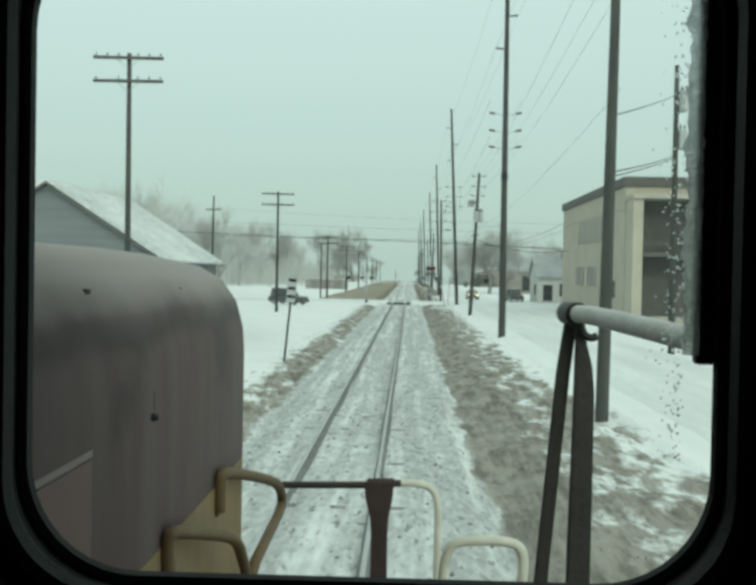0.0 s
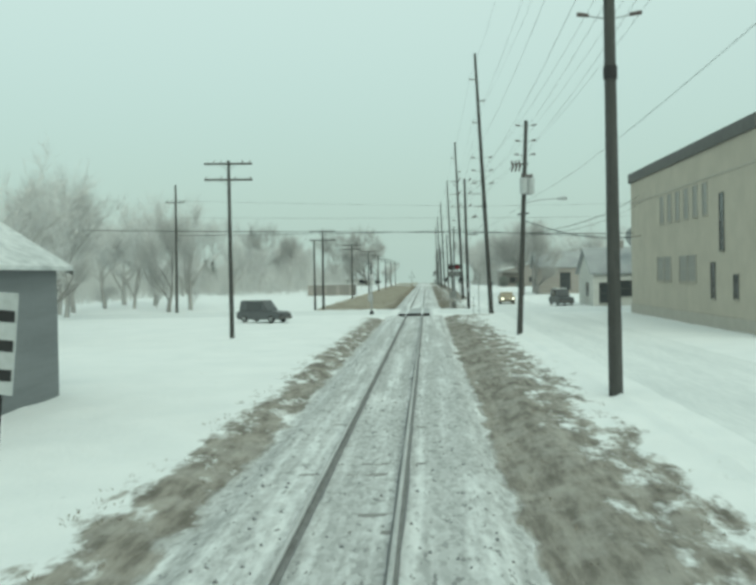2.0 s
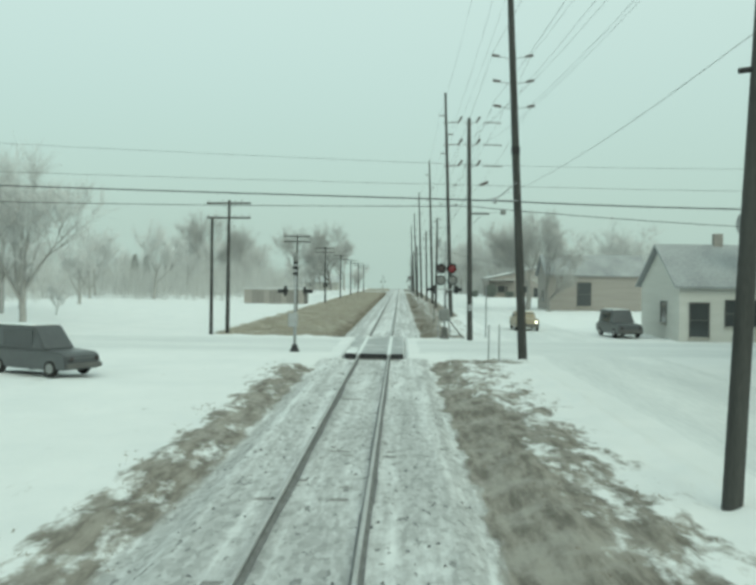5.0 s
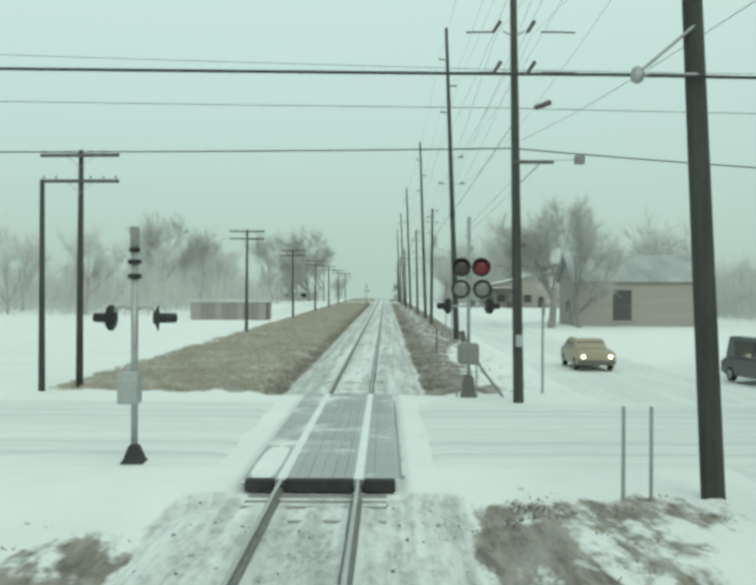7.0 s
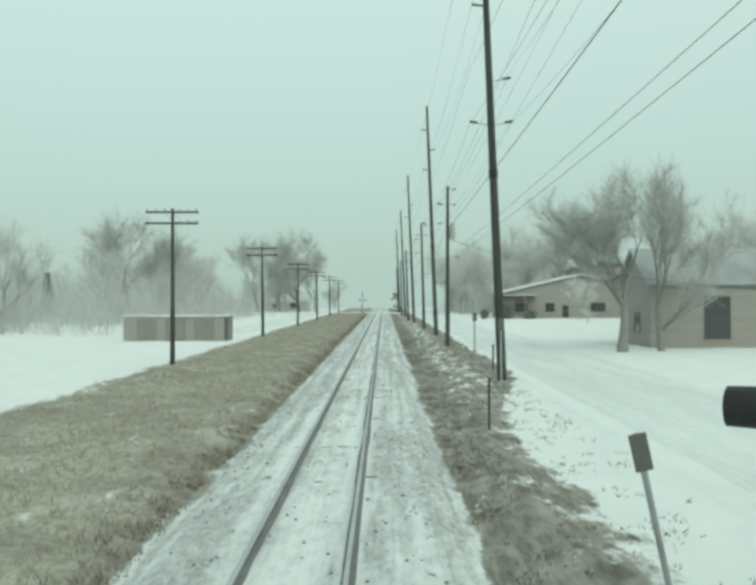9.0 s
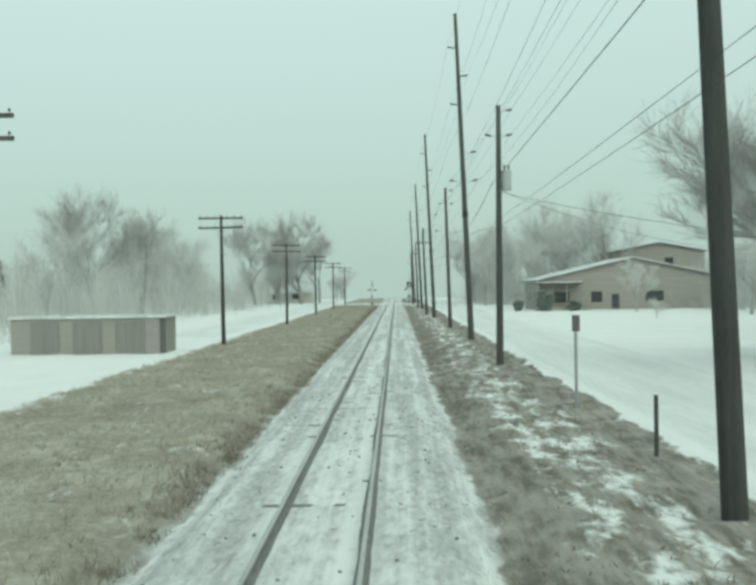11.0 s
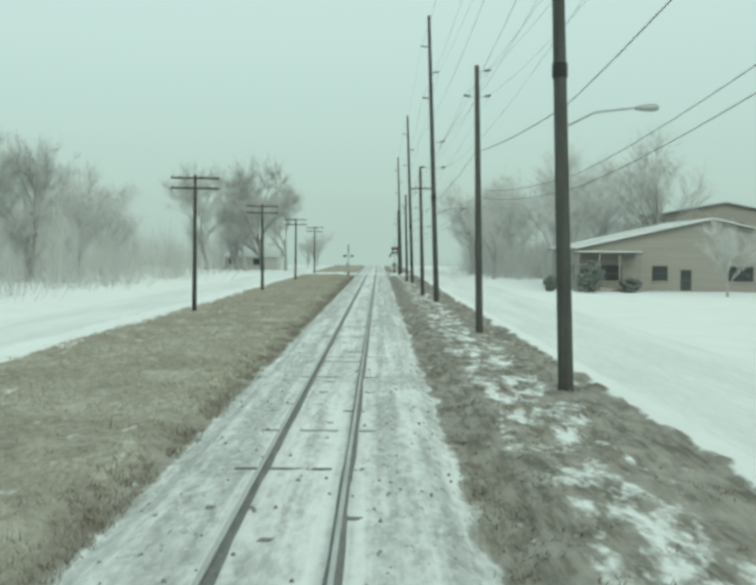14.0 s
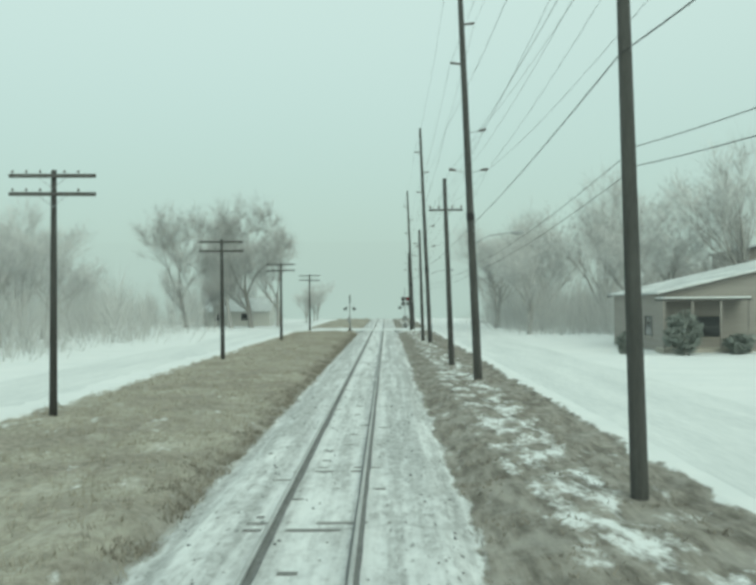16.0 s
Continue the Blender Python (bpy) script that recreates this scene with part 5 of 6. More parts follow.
# ---------------------------------------------------------------- far distance
def glowing_haze():
    """Emission standing in for far snow haze: the dull sky, down to the ground."""
    m = bpy.data.materials.new("far_haze_glow")
    m.use_nodes = True
    n, l = m.node_tree.nodes, m.node_tree.links
    n.clear()
    geo, rel, way, axes = n.new("ShaderNodeNewGeometry"), n.new("ShaderNodeVectorMath"), n.new("ShaderNodeVectorMath"), n.new("ShaderNodeSeparateXYZ")
    rel.operation, way.operation = "SUBTRACT", "NORMALIZE"
    rel.inputs[1].default_value = (0, 160, 3.7)
    l.new(geo.outputs["Position"], rel.inputs[0])
    l.new(rel.outputs[0], way.inputs[0])
    l.new(way.outputs[0], axes.inputs[0])
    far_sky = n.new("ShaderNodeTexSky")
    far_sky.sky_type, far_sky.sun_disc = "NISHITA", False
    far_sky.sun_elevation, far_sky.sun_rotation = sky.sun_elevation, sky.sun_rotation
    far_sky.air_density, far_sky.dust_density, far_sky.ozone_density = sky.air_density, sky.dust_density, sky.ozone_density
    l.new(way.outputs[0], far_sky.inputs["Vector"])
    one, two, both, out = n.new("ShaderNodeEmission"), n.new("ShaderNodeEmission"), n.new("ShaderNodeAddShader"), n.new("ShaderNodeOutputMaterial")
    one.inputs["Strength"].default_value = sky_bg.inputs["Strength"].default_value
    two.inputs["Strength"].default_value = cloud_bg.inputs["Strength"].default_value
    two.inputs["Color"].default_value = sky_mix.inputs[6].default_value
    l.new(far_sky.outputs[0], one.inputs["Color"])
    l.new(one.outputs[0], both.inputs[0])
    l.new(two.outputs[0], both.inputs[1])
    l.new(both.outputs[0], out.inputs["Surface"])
    return m


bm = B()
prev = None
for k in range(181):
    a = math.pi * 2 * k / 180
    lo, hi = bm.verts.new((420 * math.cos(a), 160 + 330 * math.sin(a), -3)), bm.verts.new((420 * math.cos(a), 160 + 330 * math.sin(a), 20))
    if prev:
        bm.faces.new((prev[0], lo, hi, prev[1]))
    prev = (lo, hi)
solid("backdrop", bm, glowing_haze(), Matrix(), "glowing sky-coloured backdrop standing in for distant snow haze", "backdrop", kind="structure")


# ---------------------------------------------------------------- grass, weeds and stones
def tufts(name, mat, label, count, place, low, high, width=0.012, bend=0.5, blades=4, seed=1):
    rnd = random.Random(seed)
    v, f = [], []
    for _ in range(count):
        spot = place(rnd)
        if spot is None:
            continue
        x, y = spot
        z = ground_z(x, y) - 0.02
        for _b in range(blades):
            a = rnd.uniform(0, 2 * math.pi)
            hgt = rnd.uniform(low, high)
            bx, by = x + rnd.gauss(0, 0.06), y + rnd.gauss(0, 0.06)
            dx, dy = math.cos(a) * width, math.sin(a) * width
            lx, ly = rnd.gauss(0, bend) * hgt, rnd.gauss(0, bend) * hgt
            i = len(v)
            v += [(bx - dx, by - dy, z), (bx + dx, by + dy, z), (bx + lx, by + ly, z + hgt)]
            f.append((i, i + 1, i + 2))
    me = bpy.data.meshes.new(name)
    me.from_pydata(v, [], f)
    me.materials.append(mat)
    tagged(new(name, me), label, "grass", kind="stuff")


def clump(x, y, s, cut):
    return noise.noise((x * s, y * s, 11.0)) > cut


def west_field(rnd):
    x, y = -rnd.uniform(2.7, 11.4), CROSS1 + 1.8 + rnd.random() ** 1.2 * 232
    return (x, y) if clump(x, y, 0.5, -0.3) else None


def east_bank(rnd):
    x, y = rnd.uniform(3.0, 7.0), rnd.uniform(CROSS1 + 2, 350)
    return (x, y) if clump(x, y, 0.8, 0.0) else None


def first_banks(rnd):
    y = rnd.uniform(5, CROSS0 - 3)
    x = rnd.uniform(3.0, 6.2) if rnd.random() < 0.55 else -rnd.uniform(2.7, 4.6)
    return (x, y) if clump(x, y, 0.8, 0.05) else None


def west_fringe(rnd):
    x, y = -2.65 - abs(rnd.gauss(0, 0.45)), CROSS1 + 1.5 + rnd.random() ** 1.15 * 225
    return (x, y) if clump(x, y, 0.7, -0.12) else None


def east_clumps(rnd):
    x, y = 2.8 + abs(rnd.gauss(0, 0.7)), CROSS1 + 1.2 + rnd.random() ** 1.5 * 120
    return (x, y) if clump(x, y, 0.45, 0.02) else None


tufts("edge_weeds", WEED, "ragged brown weeds along the edge of the ballast", 8000, west_fringe, 0.06, 0.20, 0.014, 0.5, seed=13)
tufts("shrub_weeds", WEED, "low clumps of brown weeds beyond the crossing", 3200, east_clumps, 0.04, 0.15, 0.016, 0.8, seed=14)
tufts("meadow_grass", STRAW, "pale dead grass in the field beside the track", 26000, west_field, 0.06, 0.24, 0.012, seed=3)
tufts("bank_grass", WEED, "brown weeds poking through snow on the bank", 5200, east_bank, 0.04, 0.13, 0.018, 0.8, seed=4)
def road_edge(rnd):
    x, y = 2.7 + rnd.random() * 4.3, CROSS0 - 1.5 + rnd.gauss(0, 0.4)
    return (x, y) if clump(x, y, 0.9, 0.06) else None


tufts("road_edge_weeds", WEED, "low brown weeds along the edge of the crossing road", 600, road_edge, 0.02, 0.09, 0.02, 0.9, seed=9)
tufts("trackside_weeds", WEED, "flattened brown weeds along the first banks", 2400, first_banks, 0.03, 0.10, 0.018, 0.8, seed=5)


def stones(name, count, seed):
    rnd = random.Random(seed)
    base = B()
    bmesh.ops.create_icosphere(base, subdivisions=1, radius=1.0)
    bv, bf = [v.co.copy() for v in base.verts], [[v.index for v in f.verts] for f in base.faces]
    base.free()
    v, f = [], []
    for _ in range(count):
        y = rnd.uniform(4, 330)
        x = rnd.uniform(-2.4, 2.6)
        if abs(abs(x) - 0.7525) < 0.11 or CROSS0 - 1 < y < CROSS1 + 1:
            continue
        s = rnd.uniform(0.02, 0.045)
        m = Matrix.Translation((x, y, ground_z(x, y) + s * 0.2)) @ Euler((rnd.uniform(0, 6), rnd.uniform(0, 6), 0)).to_matrix().to_4x4() @ Matrix.Diagonal((s, s * rnd.uniform(0.6, 1), s * 0.7, 1))
        i = len(v)
        v += [tuple(m @ p) for p in bv]
        f += [[i + q for q in face] for face in bf]
    me = bpy.data.meshes.new(name)
    me.from_pydata(v, [], f)
    me.materials.append(GRAVEL)
    tagged(new(name, me), "dark ballast stones showing through the snow", "ballast", kind="stuff")


stones("ballast_stones", 1500, 21)


# ---------------------------------------------------------------- crossing timbers, ties
deck = thing("crossing_deck", pose(0, 0, 0), "weathered timber deck of the level crossing, thinly snowed over", "crossing deck", kind="structure")
plank_bm = box(B(), -0.1185, 0.1185, 0, 5.1, -0.15, -0.012, 0.012)
plank_me = mesh_of("plank", plank_bm, PLANK)
for row in range(3):
    for px in [-0.60 + 0.24 * k for k in range(6)] + [0.93, 1.17, 1.40, -0.93, -1.17, -1.40]:
        ob = new("plank", plank_me)
        ob.parent = deck
        ob.location = (px, CROSS0 + 0.28 + row * 5.18, 0.004 * random.uniform(-1, 1))
for x0, x1 in ((-1.42, -0.86), (-0.66, 0.66), (0.86, 1.47)):
    part("end_beam", box(B(), x0, x1, CROSS0 - 0.02, CROSS0 + 0.24, -0.2, 0.035, 0.03), BEAM, deck, "dark end beam of the deck")

for k_, (x0, x1, y0, y1) in enumerate(((-1.5, -0.86, 122.9, 127.4),)):
    bm = B()
    gx, gy = 10, 12
    rows = [[bm.verts.new((x0 + (x1 - x0) * i / gx + 0.06 * noise.noise((i, j, k_)), y0 + (y1 - y0) * j / gy + 0.25 * noise.noise((i * 0.6, j * 0.5, 7 + k_)), -0.035 + 0.05 * math.sin(math.pi * i / gx) ** 0.5 * math.sin(math.pi * j / gy) ** 0.5)) for i in range(gx + 1)] for j in range(gy + 1)]
    for j in range(gy):
        for i in range(gx):
            bm.faces.new((rows[j][i], rows[j][i + 1], rows[j + 1][i + 1], rows[j + 1][i]))
    part("snow_drift", bm, SNOW, deck, "thin drift of snow on the planks", smooth=True)

for s_ in (-1, 1):                             # snow packed over the rails and in the flangeways
    bm = B()
    gx, gy = 6, 90
    rows = [[bm.verts.new((0.7525 * s_ + (-0.115 + 0.23 * i / gx) + (0.03 * noise.noise((i, j * 0.45, s_)) if i in (0, gx) else 0), CROSS0 + 0.26 + 15.5 * j / gy, (-0.03 if i in (0, gx) else 0.006) + 0.004 * noise.noise((i * 0.7, j * 0.6, 3)))) for i in range(gx + 1)] for j in range(gy + 1)]
    for j in range(gy):
        for i in range(gx):
            bm.faces.new((rows[j][i], rows[j][i + 1], rows[j + 1][i + 1], rows[j + 1][i]))
    part("flangeway_snow", bm, SNOW, deck, "packed snow along the rail", smooth=True)

tie_me = mesh_of("tie", box(B(), -1.3, 1.3, -0.11, 0.11, -0.32, -0.168, 0.01), TIE)
row = 0
far_ties = B()
for k in range(int((Y1 - Y0) / 0.54)):
    y = Y0 + 0.54 * k
    if CROSS0 - 0.2 < y < CROSS1 + 0.3:
        continue
    if 150 < y < 305:
        ob = new("tie", tie_me)
        ob.parent = track
        ob.location, ob.rotation_euler = (random.uniform(-0.04, 0.04), y, random.uniform(-0.041, -0.016)), (0, 0, random.uniform(-0.012, 0.012))
    else:
        box(far_ties, -1.3, 1.3, y - 0.11, y + 0.11, -0.32, -0.172 + random.uniform(-0.04, -0.014))
tagged(part("ties", far_ties, TIE, track), "", "", kind="stuff")


# ---------------------------------------------------------------- the locomotive, standing where the ride begins
LOCO_GREY = material("dull_loco_paint", (0.122, 0.086, 0.086), 0.65, dark=(0.08, 0.056, 0.057), scale=6, fine=40, bump=0.12, bump_scale=8, stretch=(2.5, 1.2, 0.5), spread=0.35, spec=0.3)
GRIME = material("soft_black_grime", (0.078, 0.060, 0.060), 0.95, dark=(0.045, 0.038, 0.038), scale=3, fine=20, bump=0, spec=0.05)


def worn_shaded_hood(m):
    """Paints skylight on upward faces, shade below the roof edge, rain streaks down sides."""
    n, l = m.node_tree.nodes, m.node_tree.links
    bsdf = n["Principled BSDF"]
    under = bsdf.inputs["Base Color"].links[0].from_socket
    geo, tc, ax_n, ax_p = n.new("ShaderNodeNewGeometry"), n.new("ShaderNodeTexCoord"), n.new("ShaderNodeSeparateXYZ"), n.new("ShaderNodeSeparateXYZ")
    l.new(geo.outputs["Normal"], ax_n.inputs[0])
    l.new(tc.outputs["Object"], ax_p.inputs[0])

    def nse(scale, stretch):
        mp, t = n.new("ShaderNodeMapping"), n.new("ShaderNodeTexNoise")
        mp.inputs["Scale"].default_value = stretch
        t.inputs["Scale"].default_value, t.inputs["Detail"].default_value = scale, 5
        l.new(tc.outputs["Object"], mp.inputs["Vector"])
        l.new(mp.outputs[0], t.inputs["Vector"])
        return t.outputs[0]

    def calc(op, a, b):
        x = n.new("ShaderNodeMath")
        x.operation = op
        for slot, v in enumerate((a, b)):
            if isinstance(v, (int, float)):
                x.inputs[slot].default_value = v
            else:
                l.new(v, x.inputs[slot])
        return x.outputs[0]

    def ease(v, lo, hi):
        x = n.new("ShaderNodeMapRange")
        x.interpolation_type = "SMOOTHSTEP"
        x.inputs[1].default_value, x.inputs[2].default_value = lo, hi
        l.new(v, x.inputs[0])
        return x.outputs[0]

    def mixed(fac, a, colour):
        x = n.new("ShaderNodeMix")
        x.data_type = "RGBA"
        l.new(fac, x.inputs[0])
        l.new(a, x.inputs[6])
        x.inputs[7].default_value = (*colour, 1)
        return x.outputs[2]

    streak, blotch = nse(1.0, (1, 5, 0.5)), nse(2.2, (1, 1, 1.4))
    colour = mixed(calc("MULTIPLY", ease(streak, 0.42, 0.74), 0.26), under, (0.205, 0.182, 0.176))
    colour = mixed(calc("MULTIPLY", ease(blotch, 0.56, 0.74), 0.6), colour, (0.052, 0.042, 0.043))
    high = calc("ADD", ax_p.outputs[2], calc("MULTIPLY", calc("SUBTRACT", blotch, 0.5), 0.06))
    eave_shade = calc("MULTIPLY", ease(high, 3.47, 3.53), calc("SUBTRACT", 1.0, ease(high, 3.555, 3.60)))
    colour = mixed(calc("MULTIPLY", eave_shade, 0.75), colour, (0.056, 0.044, 0.044))
    skylight_tone = ease(calc("ADD", ax_n.outputs[2], calc("MULTIPLY", calc("SUBTRACT", blotch, 0.5), 0.35)), 0.28, 0.85)
    colour = mixed(calc("MULTIPLY", skylight_tone, 0.85), colour, (0.315, 0.288, 0.28))
    l.new(colour, bsdf.inputs["Base Color"])


worn_shaded_hood(LOCO_GREY)
RUSTY_YELLOW = material("rusty_yellow_paint", (0.165, 0.112, 0.055), 0.6, dark=(0.06, 0.042, 0.026), scale=14, fine=90, bump=0.15, spread=0.35)
LOCO_YELLOW = material("dirty_yellow_paint", (0.25, 0.178, 0.085), 0.6, dark=(0.15, 0.108, 0.055), scale=10, fine=80, bump=0.1, spread=0.3)
LOCO_RED = material("faded_red_paint", (0.122, 0.071, 0.070), 0.6, dark=(0.085, 0.056, 0.056), scale=8, fine=60, bump=0.05)
FADED_WHITE = material("faded_white_line", (0.22, 0.185, 0.18), 0.7, dark=(0.11, 0.085, 0.083), scale=20, fine=90, bump=0.05, spread=0.3)
FROSTED_PIPE = material("frosted_pipe", (0.60, 0.60, 0.58), 0.7, dark=(0.30, 0.295, 0.28), scale=20, fine=140, bump=0.3, bump_scale=60, spread=0.3)
RAIL_WHITE = material("worn_white_rail_paint", (0.66, 0.65, 0.58), 0.5, dark=(0.45, 0.43, 0.36), scale=20, fine=120, bump=0.1)
CAB_DARK = material("dark_cab_lining", (0.030, 0.031, 0.032), 0.7, dark=(0.018, 0.018, 0.019), scale=10, fine=60, bump=0.1)
RUBBER = material("window_rubber", (0.035, 0.036, 0.036), 0.55, dark=(0.02, 0.02, 0.02), scale=20, fine=100, bump=0.1)
OLD_RED = material("dark_maroon_iron", (0.055, 0.036, 0.036), 0.55, dark=(0.03, 0.022, 0.022), scale=20, fine=120, bump=0.15)
POST_IRON = material("worn_black_iron", (0.05, 0.046, 0.043), 0.6, dark=(0.022, 0.021, 0.021), scale=16, fine=120, bump=0.25, spread=0.35)
UNDER = material("sooty_underframe", (0.045, 0.043, 0.042), 0.85, dark=(0.025, 0.024, 0.024), scale=10, fine=80, bump=0.3)
ICE = material("window_ice", (0.93, 0.95, 0.95), 0.35, dark=(0.85, 0.88, 0.88), scale=30, fine=200, bump=0.2, spec=0.5)
ICE.node_tree.nodes["Principled BSDF"].inputs["Transmission Weight"].default_value = 0.9
ICE.node_tree.nodes["Principled BSDF"].inputs["IOR"].default_value = 1.1

ICE_CRUST = material("white_ice", (0.90, 0.92, 0.92), 0.6, dark=(0.40, 0.42, 0.42), scale=300, fine=1200, bump=0.5, bump_scale=220, spread=0.25, spec=0.5)

ICE_CRUST.node_tree.nodes["Principled BSDF"].inputs["Transmission Weight"].default_value = 0.75
ICE_CRUST.node_tree.nodes["Principled BSDF"].inputs["IOR"].default_value = 1.15

loco = thing("locomotive", Matrix(), "grey and yellow diesel locomotive standing on the track", "locomotive")

# short hood
half_top = [(0.605, 1.62), (0.605, 3.38), (0.598, 3.47), (0.57, 3.57), (0.515, 3.65), (0.42, 3.705), (0.2, 3.75), (0.0, 3.772)]
outline = half_top + [(-x, z) for x, z in half_top[-2::-1]]
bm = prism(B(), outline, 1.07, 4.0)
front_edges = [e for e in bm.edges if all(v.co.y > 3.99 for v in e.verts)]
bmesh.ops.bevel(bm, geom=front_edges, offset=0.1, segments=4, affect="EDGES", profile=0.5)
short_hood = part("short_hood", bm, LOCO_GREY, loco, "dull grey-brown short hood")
for f in short_hood.data.polygons:
    f.use_smooth = True
part("lower_panel", box(B(), 0.602, 0.609, 1.07, 3.88, 1.64, 2.945), LOCO_YELLOW, short_hood, "dirty yellow lower side of the hood")
red_band = part("red_band", box(B(), 0.602, 0.6065, 1.07, 2.02, 2.955, 3.292), LOCO_RED, short_hood, "faded red band")
part("white_line", box(B(), 0.602, 0.607, 1.07, 2.02, 3.298, 3.312), FADED_WHITE, red_band, "worn white line along the red band")
for yy in (2.52,):
    part("door_seam", box(B(), 0.603, 0.6062, yy - 0.0015, yy + 0.0015, 3.325, 3.375), GRIME, short_hood)
part("latch", lathe(B(), [(0.011, 0.0), (0.011, 0.008), (0.006, 0.018)], 10, Matrix.Translation((0.605, 2.5, 3.31)) @ pose(0, 0, 0, 0, 90, 0)), BLACK, short_hood)
for yy, zz in ((2.2, 3.63), (3.1, 3.62)):
    part("rivet_plate", box(B(), 0.50, 0.53, yy, yy + 0.03, zz, zz + 0.012), UNDER, short_hood)

# frame, platforms, underside
part("underframe", box(B(), -1.45, 1.45, -13.6, 5.35, 1.12, 1.5, 0.02), UNDER, loco)
part("walkway", box(B(), -1.6, 1.62, -13.6, 5.4, 1.5, 1.58, 0.01), UNDER, loco, "snow-dusted dark walkway")
part("sill_stripe", box(B(), 1.452, 1.47, -13.6, 5.35, 1.2, 1.45), LOCO_YELLOW, loco)
part("pilot_plate", box(B(), -1.45, 1.45, 5.35, 5.45, 0.45, 1.5, 0.02), LOCO_YELLOW, loco)
part("fuel_tank", box(B(), -1.3, 1.3, -6.5, -2.2, 0.35, 1.1, 0.15), UNDER, loco)
part("coupler", box(B(), -0.14, 0.14, 5.4, 6.05, 0.72, 1.0, 0.06), UNDER, loco)
for yc in (1.6, -10.2):
    truck = part("truck", box(B(), -1.1, 1.1, yc - 1.9, yc + 1.9, 0.42, 0.95, 0.06), UNDER, loco, "sooty truck frame")
    for ya in (-1.3, 1.3):
        for s in (-1, 1):
            m = Matrix.Translation((s * 0.76, yc + ya, 0.5)) @ pose(0, 0, 0, 0, 90, 0)
            part("wheel", lathe(B(), [(0.12, -0.07), (0.42, -0.05), (0.5, -0.07), (0.5, 0.07), (0.42, 0.05), (0.12, 0.07)], 28, m), STEEL, truck)

# long hood behind the cab
half_top = [(0.9, 1.58), (0.9, 4.0), (0.84, 4.15), (0.7, 4.25), (0.0, 4.32)]
outline = half_top + [(-x, z) for x, z in half_top[-2::-1]]
long_hood = part("long_hood", prism(B(), outline, -12.8, -1.66), LOCO_GREY, loco, "dull grey-brown long hood")
for k in range(9):
    yy = -12.2 + k * 1.15
    for s in (-1, 1):
        part("hood_door", box(B(), s * 0.9 - 0.008, s * 0.9 + 0.008, yy, yy + 1.05, 1.75, 3.7, 0.003), LOCO_GREY, long_hood)
for yy in (-10.5, -7.5):
    part("exhaust_stack", lathe(B(), [(0.25, 0), (0.25, 0.25), (0.22, 0.27)], 16, Matrix.Translation((0, yy, 4.3))), UNDER, long_hood)


# cab, with an open front window
def rounded(x0, x1, z0, z1, r, n_=10):
    pts = []
    for cx, cz, a0 in ((x1 - r, z1 - r, 0), (x0 + r, z1 - r, 90), (x0 + r, z0 + r, 180), (x1 - r, z0 + r, 270)):
        pts += [(cx + r * math.cos(radians(a0 + 90 * k / n_)), cz + r * math.sin(radians(a0 + 90 * k / n_))) for k in range(n_ + 1)]
    return pts


WIN = rounded(0.848, 1.588, 3.357, 4.07, 0.125)
bm = B()
cxw, czw = 1.217, 3.72
bx0, bx1, bz0, bz1 = -1.56, 1.66, 1.58, 4.6
inner, outer = [], []
for x, z in WIN:
    dx, dz = x - cxw, z - czw
    k = min(v for v in ((bx1 - cxw) / dx if dx > 1e-6 else 9e9, (bx0 - cxw) / dx if dx < -1e-6 else 9e9, (bz1 - czw) / dz if dz > 1e-6 else 9e9, (bz0 - czw) / dz if dz < -1e-6 else 9e9))
    inner.append(bm.verts.new((x, 1.0, z)))
    outer.append(bm.verts.new((cxw + k * dx, 1.0, czw + k * dz)))
n_ = len(inner)
corners = [(bx1, bz1), (bx0, bz1), (bx0, bz0), (bx1, bz0)]
for i in range(n_):
    j = (i + 1) % n_
    ring = [inner[i], outer[i]]
    a, b = outer[i].co, outer[j].co
    if abs(a.x - b.x) > 1e-5 and abs(a.z - b.z) > 1e-5:          # the rim turns a corner here
        c = min(corners, key=lambda q: abs(q[0] - (a.x if abs(a.x - bx0) < 1e-5 or abs(a.x - bx1) < 1e-5 else b.x)) + abs(q[1] - (a.z if abs(a.z - bz0) < 1e-5 or abs(a.z - bz1) < 1e-5 else b.z)))
        ring.append(bm.verts.new((c[0], 1.0, c[1])))
    ring += [outer[j], inner[j]]
    bm.faces.new(ring)
bmesh.ops.recalc_face_normals(bm, faces=bm.faces[:])
ext = bmesh.ops.extrude_face_region(bm, geom=bm.faces[:])
bmesh.ops.translate(bm, vec=(0, 0.06, 0), verts=[v for v in ext["geom"] if isinstance(v, bmesh.types.BMVert)])
bmesh.ops.recalc_face_normals(bm, faces=bm.faces[:])
cab_front = part("cab_front", bm, CAB_DARK, loco, "dark cab front wall with a rounded window opening")
part("cab_back", box(B(), bx0, bx1, -1.66, -1.6, bz0, bz1), CAB_DARK, loco)
for s, xx in ((-1, bx0), (1, bx1)):
    part("cab_side", box(B(), xx - 0.03, xx + 0.03, -1.6, 1.0, bz0, bz1), CAB_DARK, loco)
part("cab_floor", box(B(), bx0 + 0.03, bx1 - 0.03, -1.6, 1.0, 1.9, 1.96), CAB_DARK, loco)
half_top = [(1.72, 4.58), (1.7, 4.66), (1.2, 4.8), (0.05, 4.86)]
part("cab_roof", prism(B(), half_top + [(0.1 - x, z) for x, z in half_top[::-1]], -1.8, 1.2), LOCO_GREY, loco)

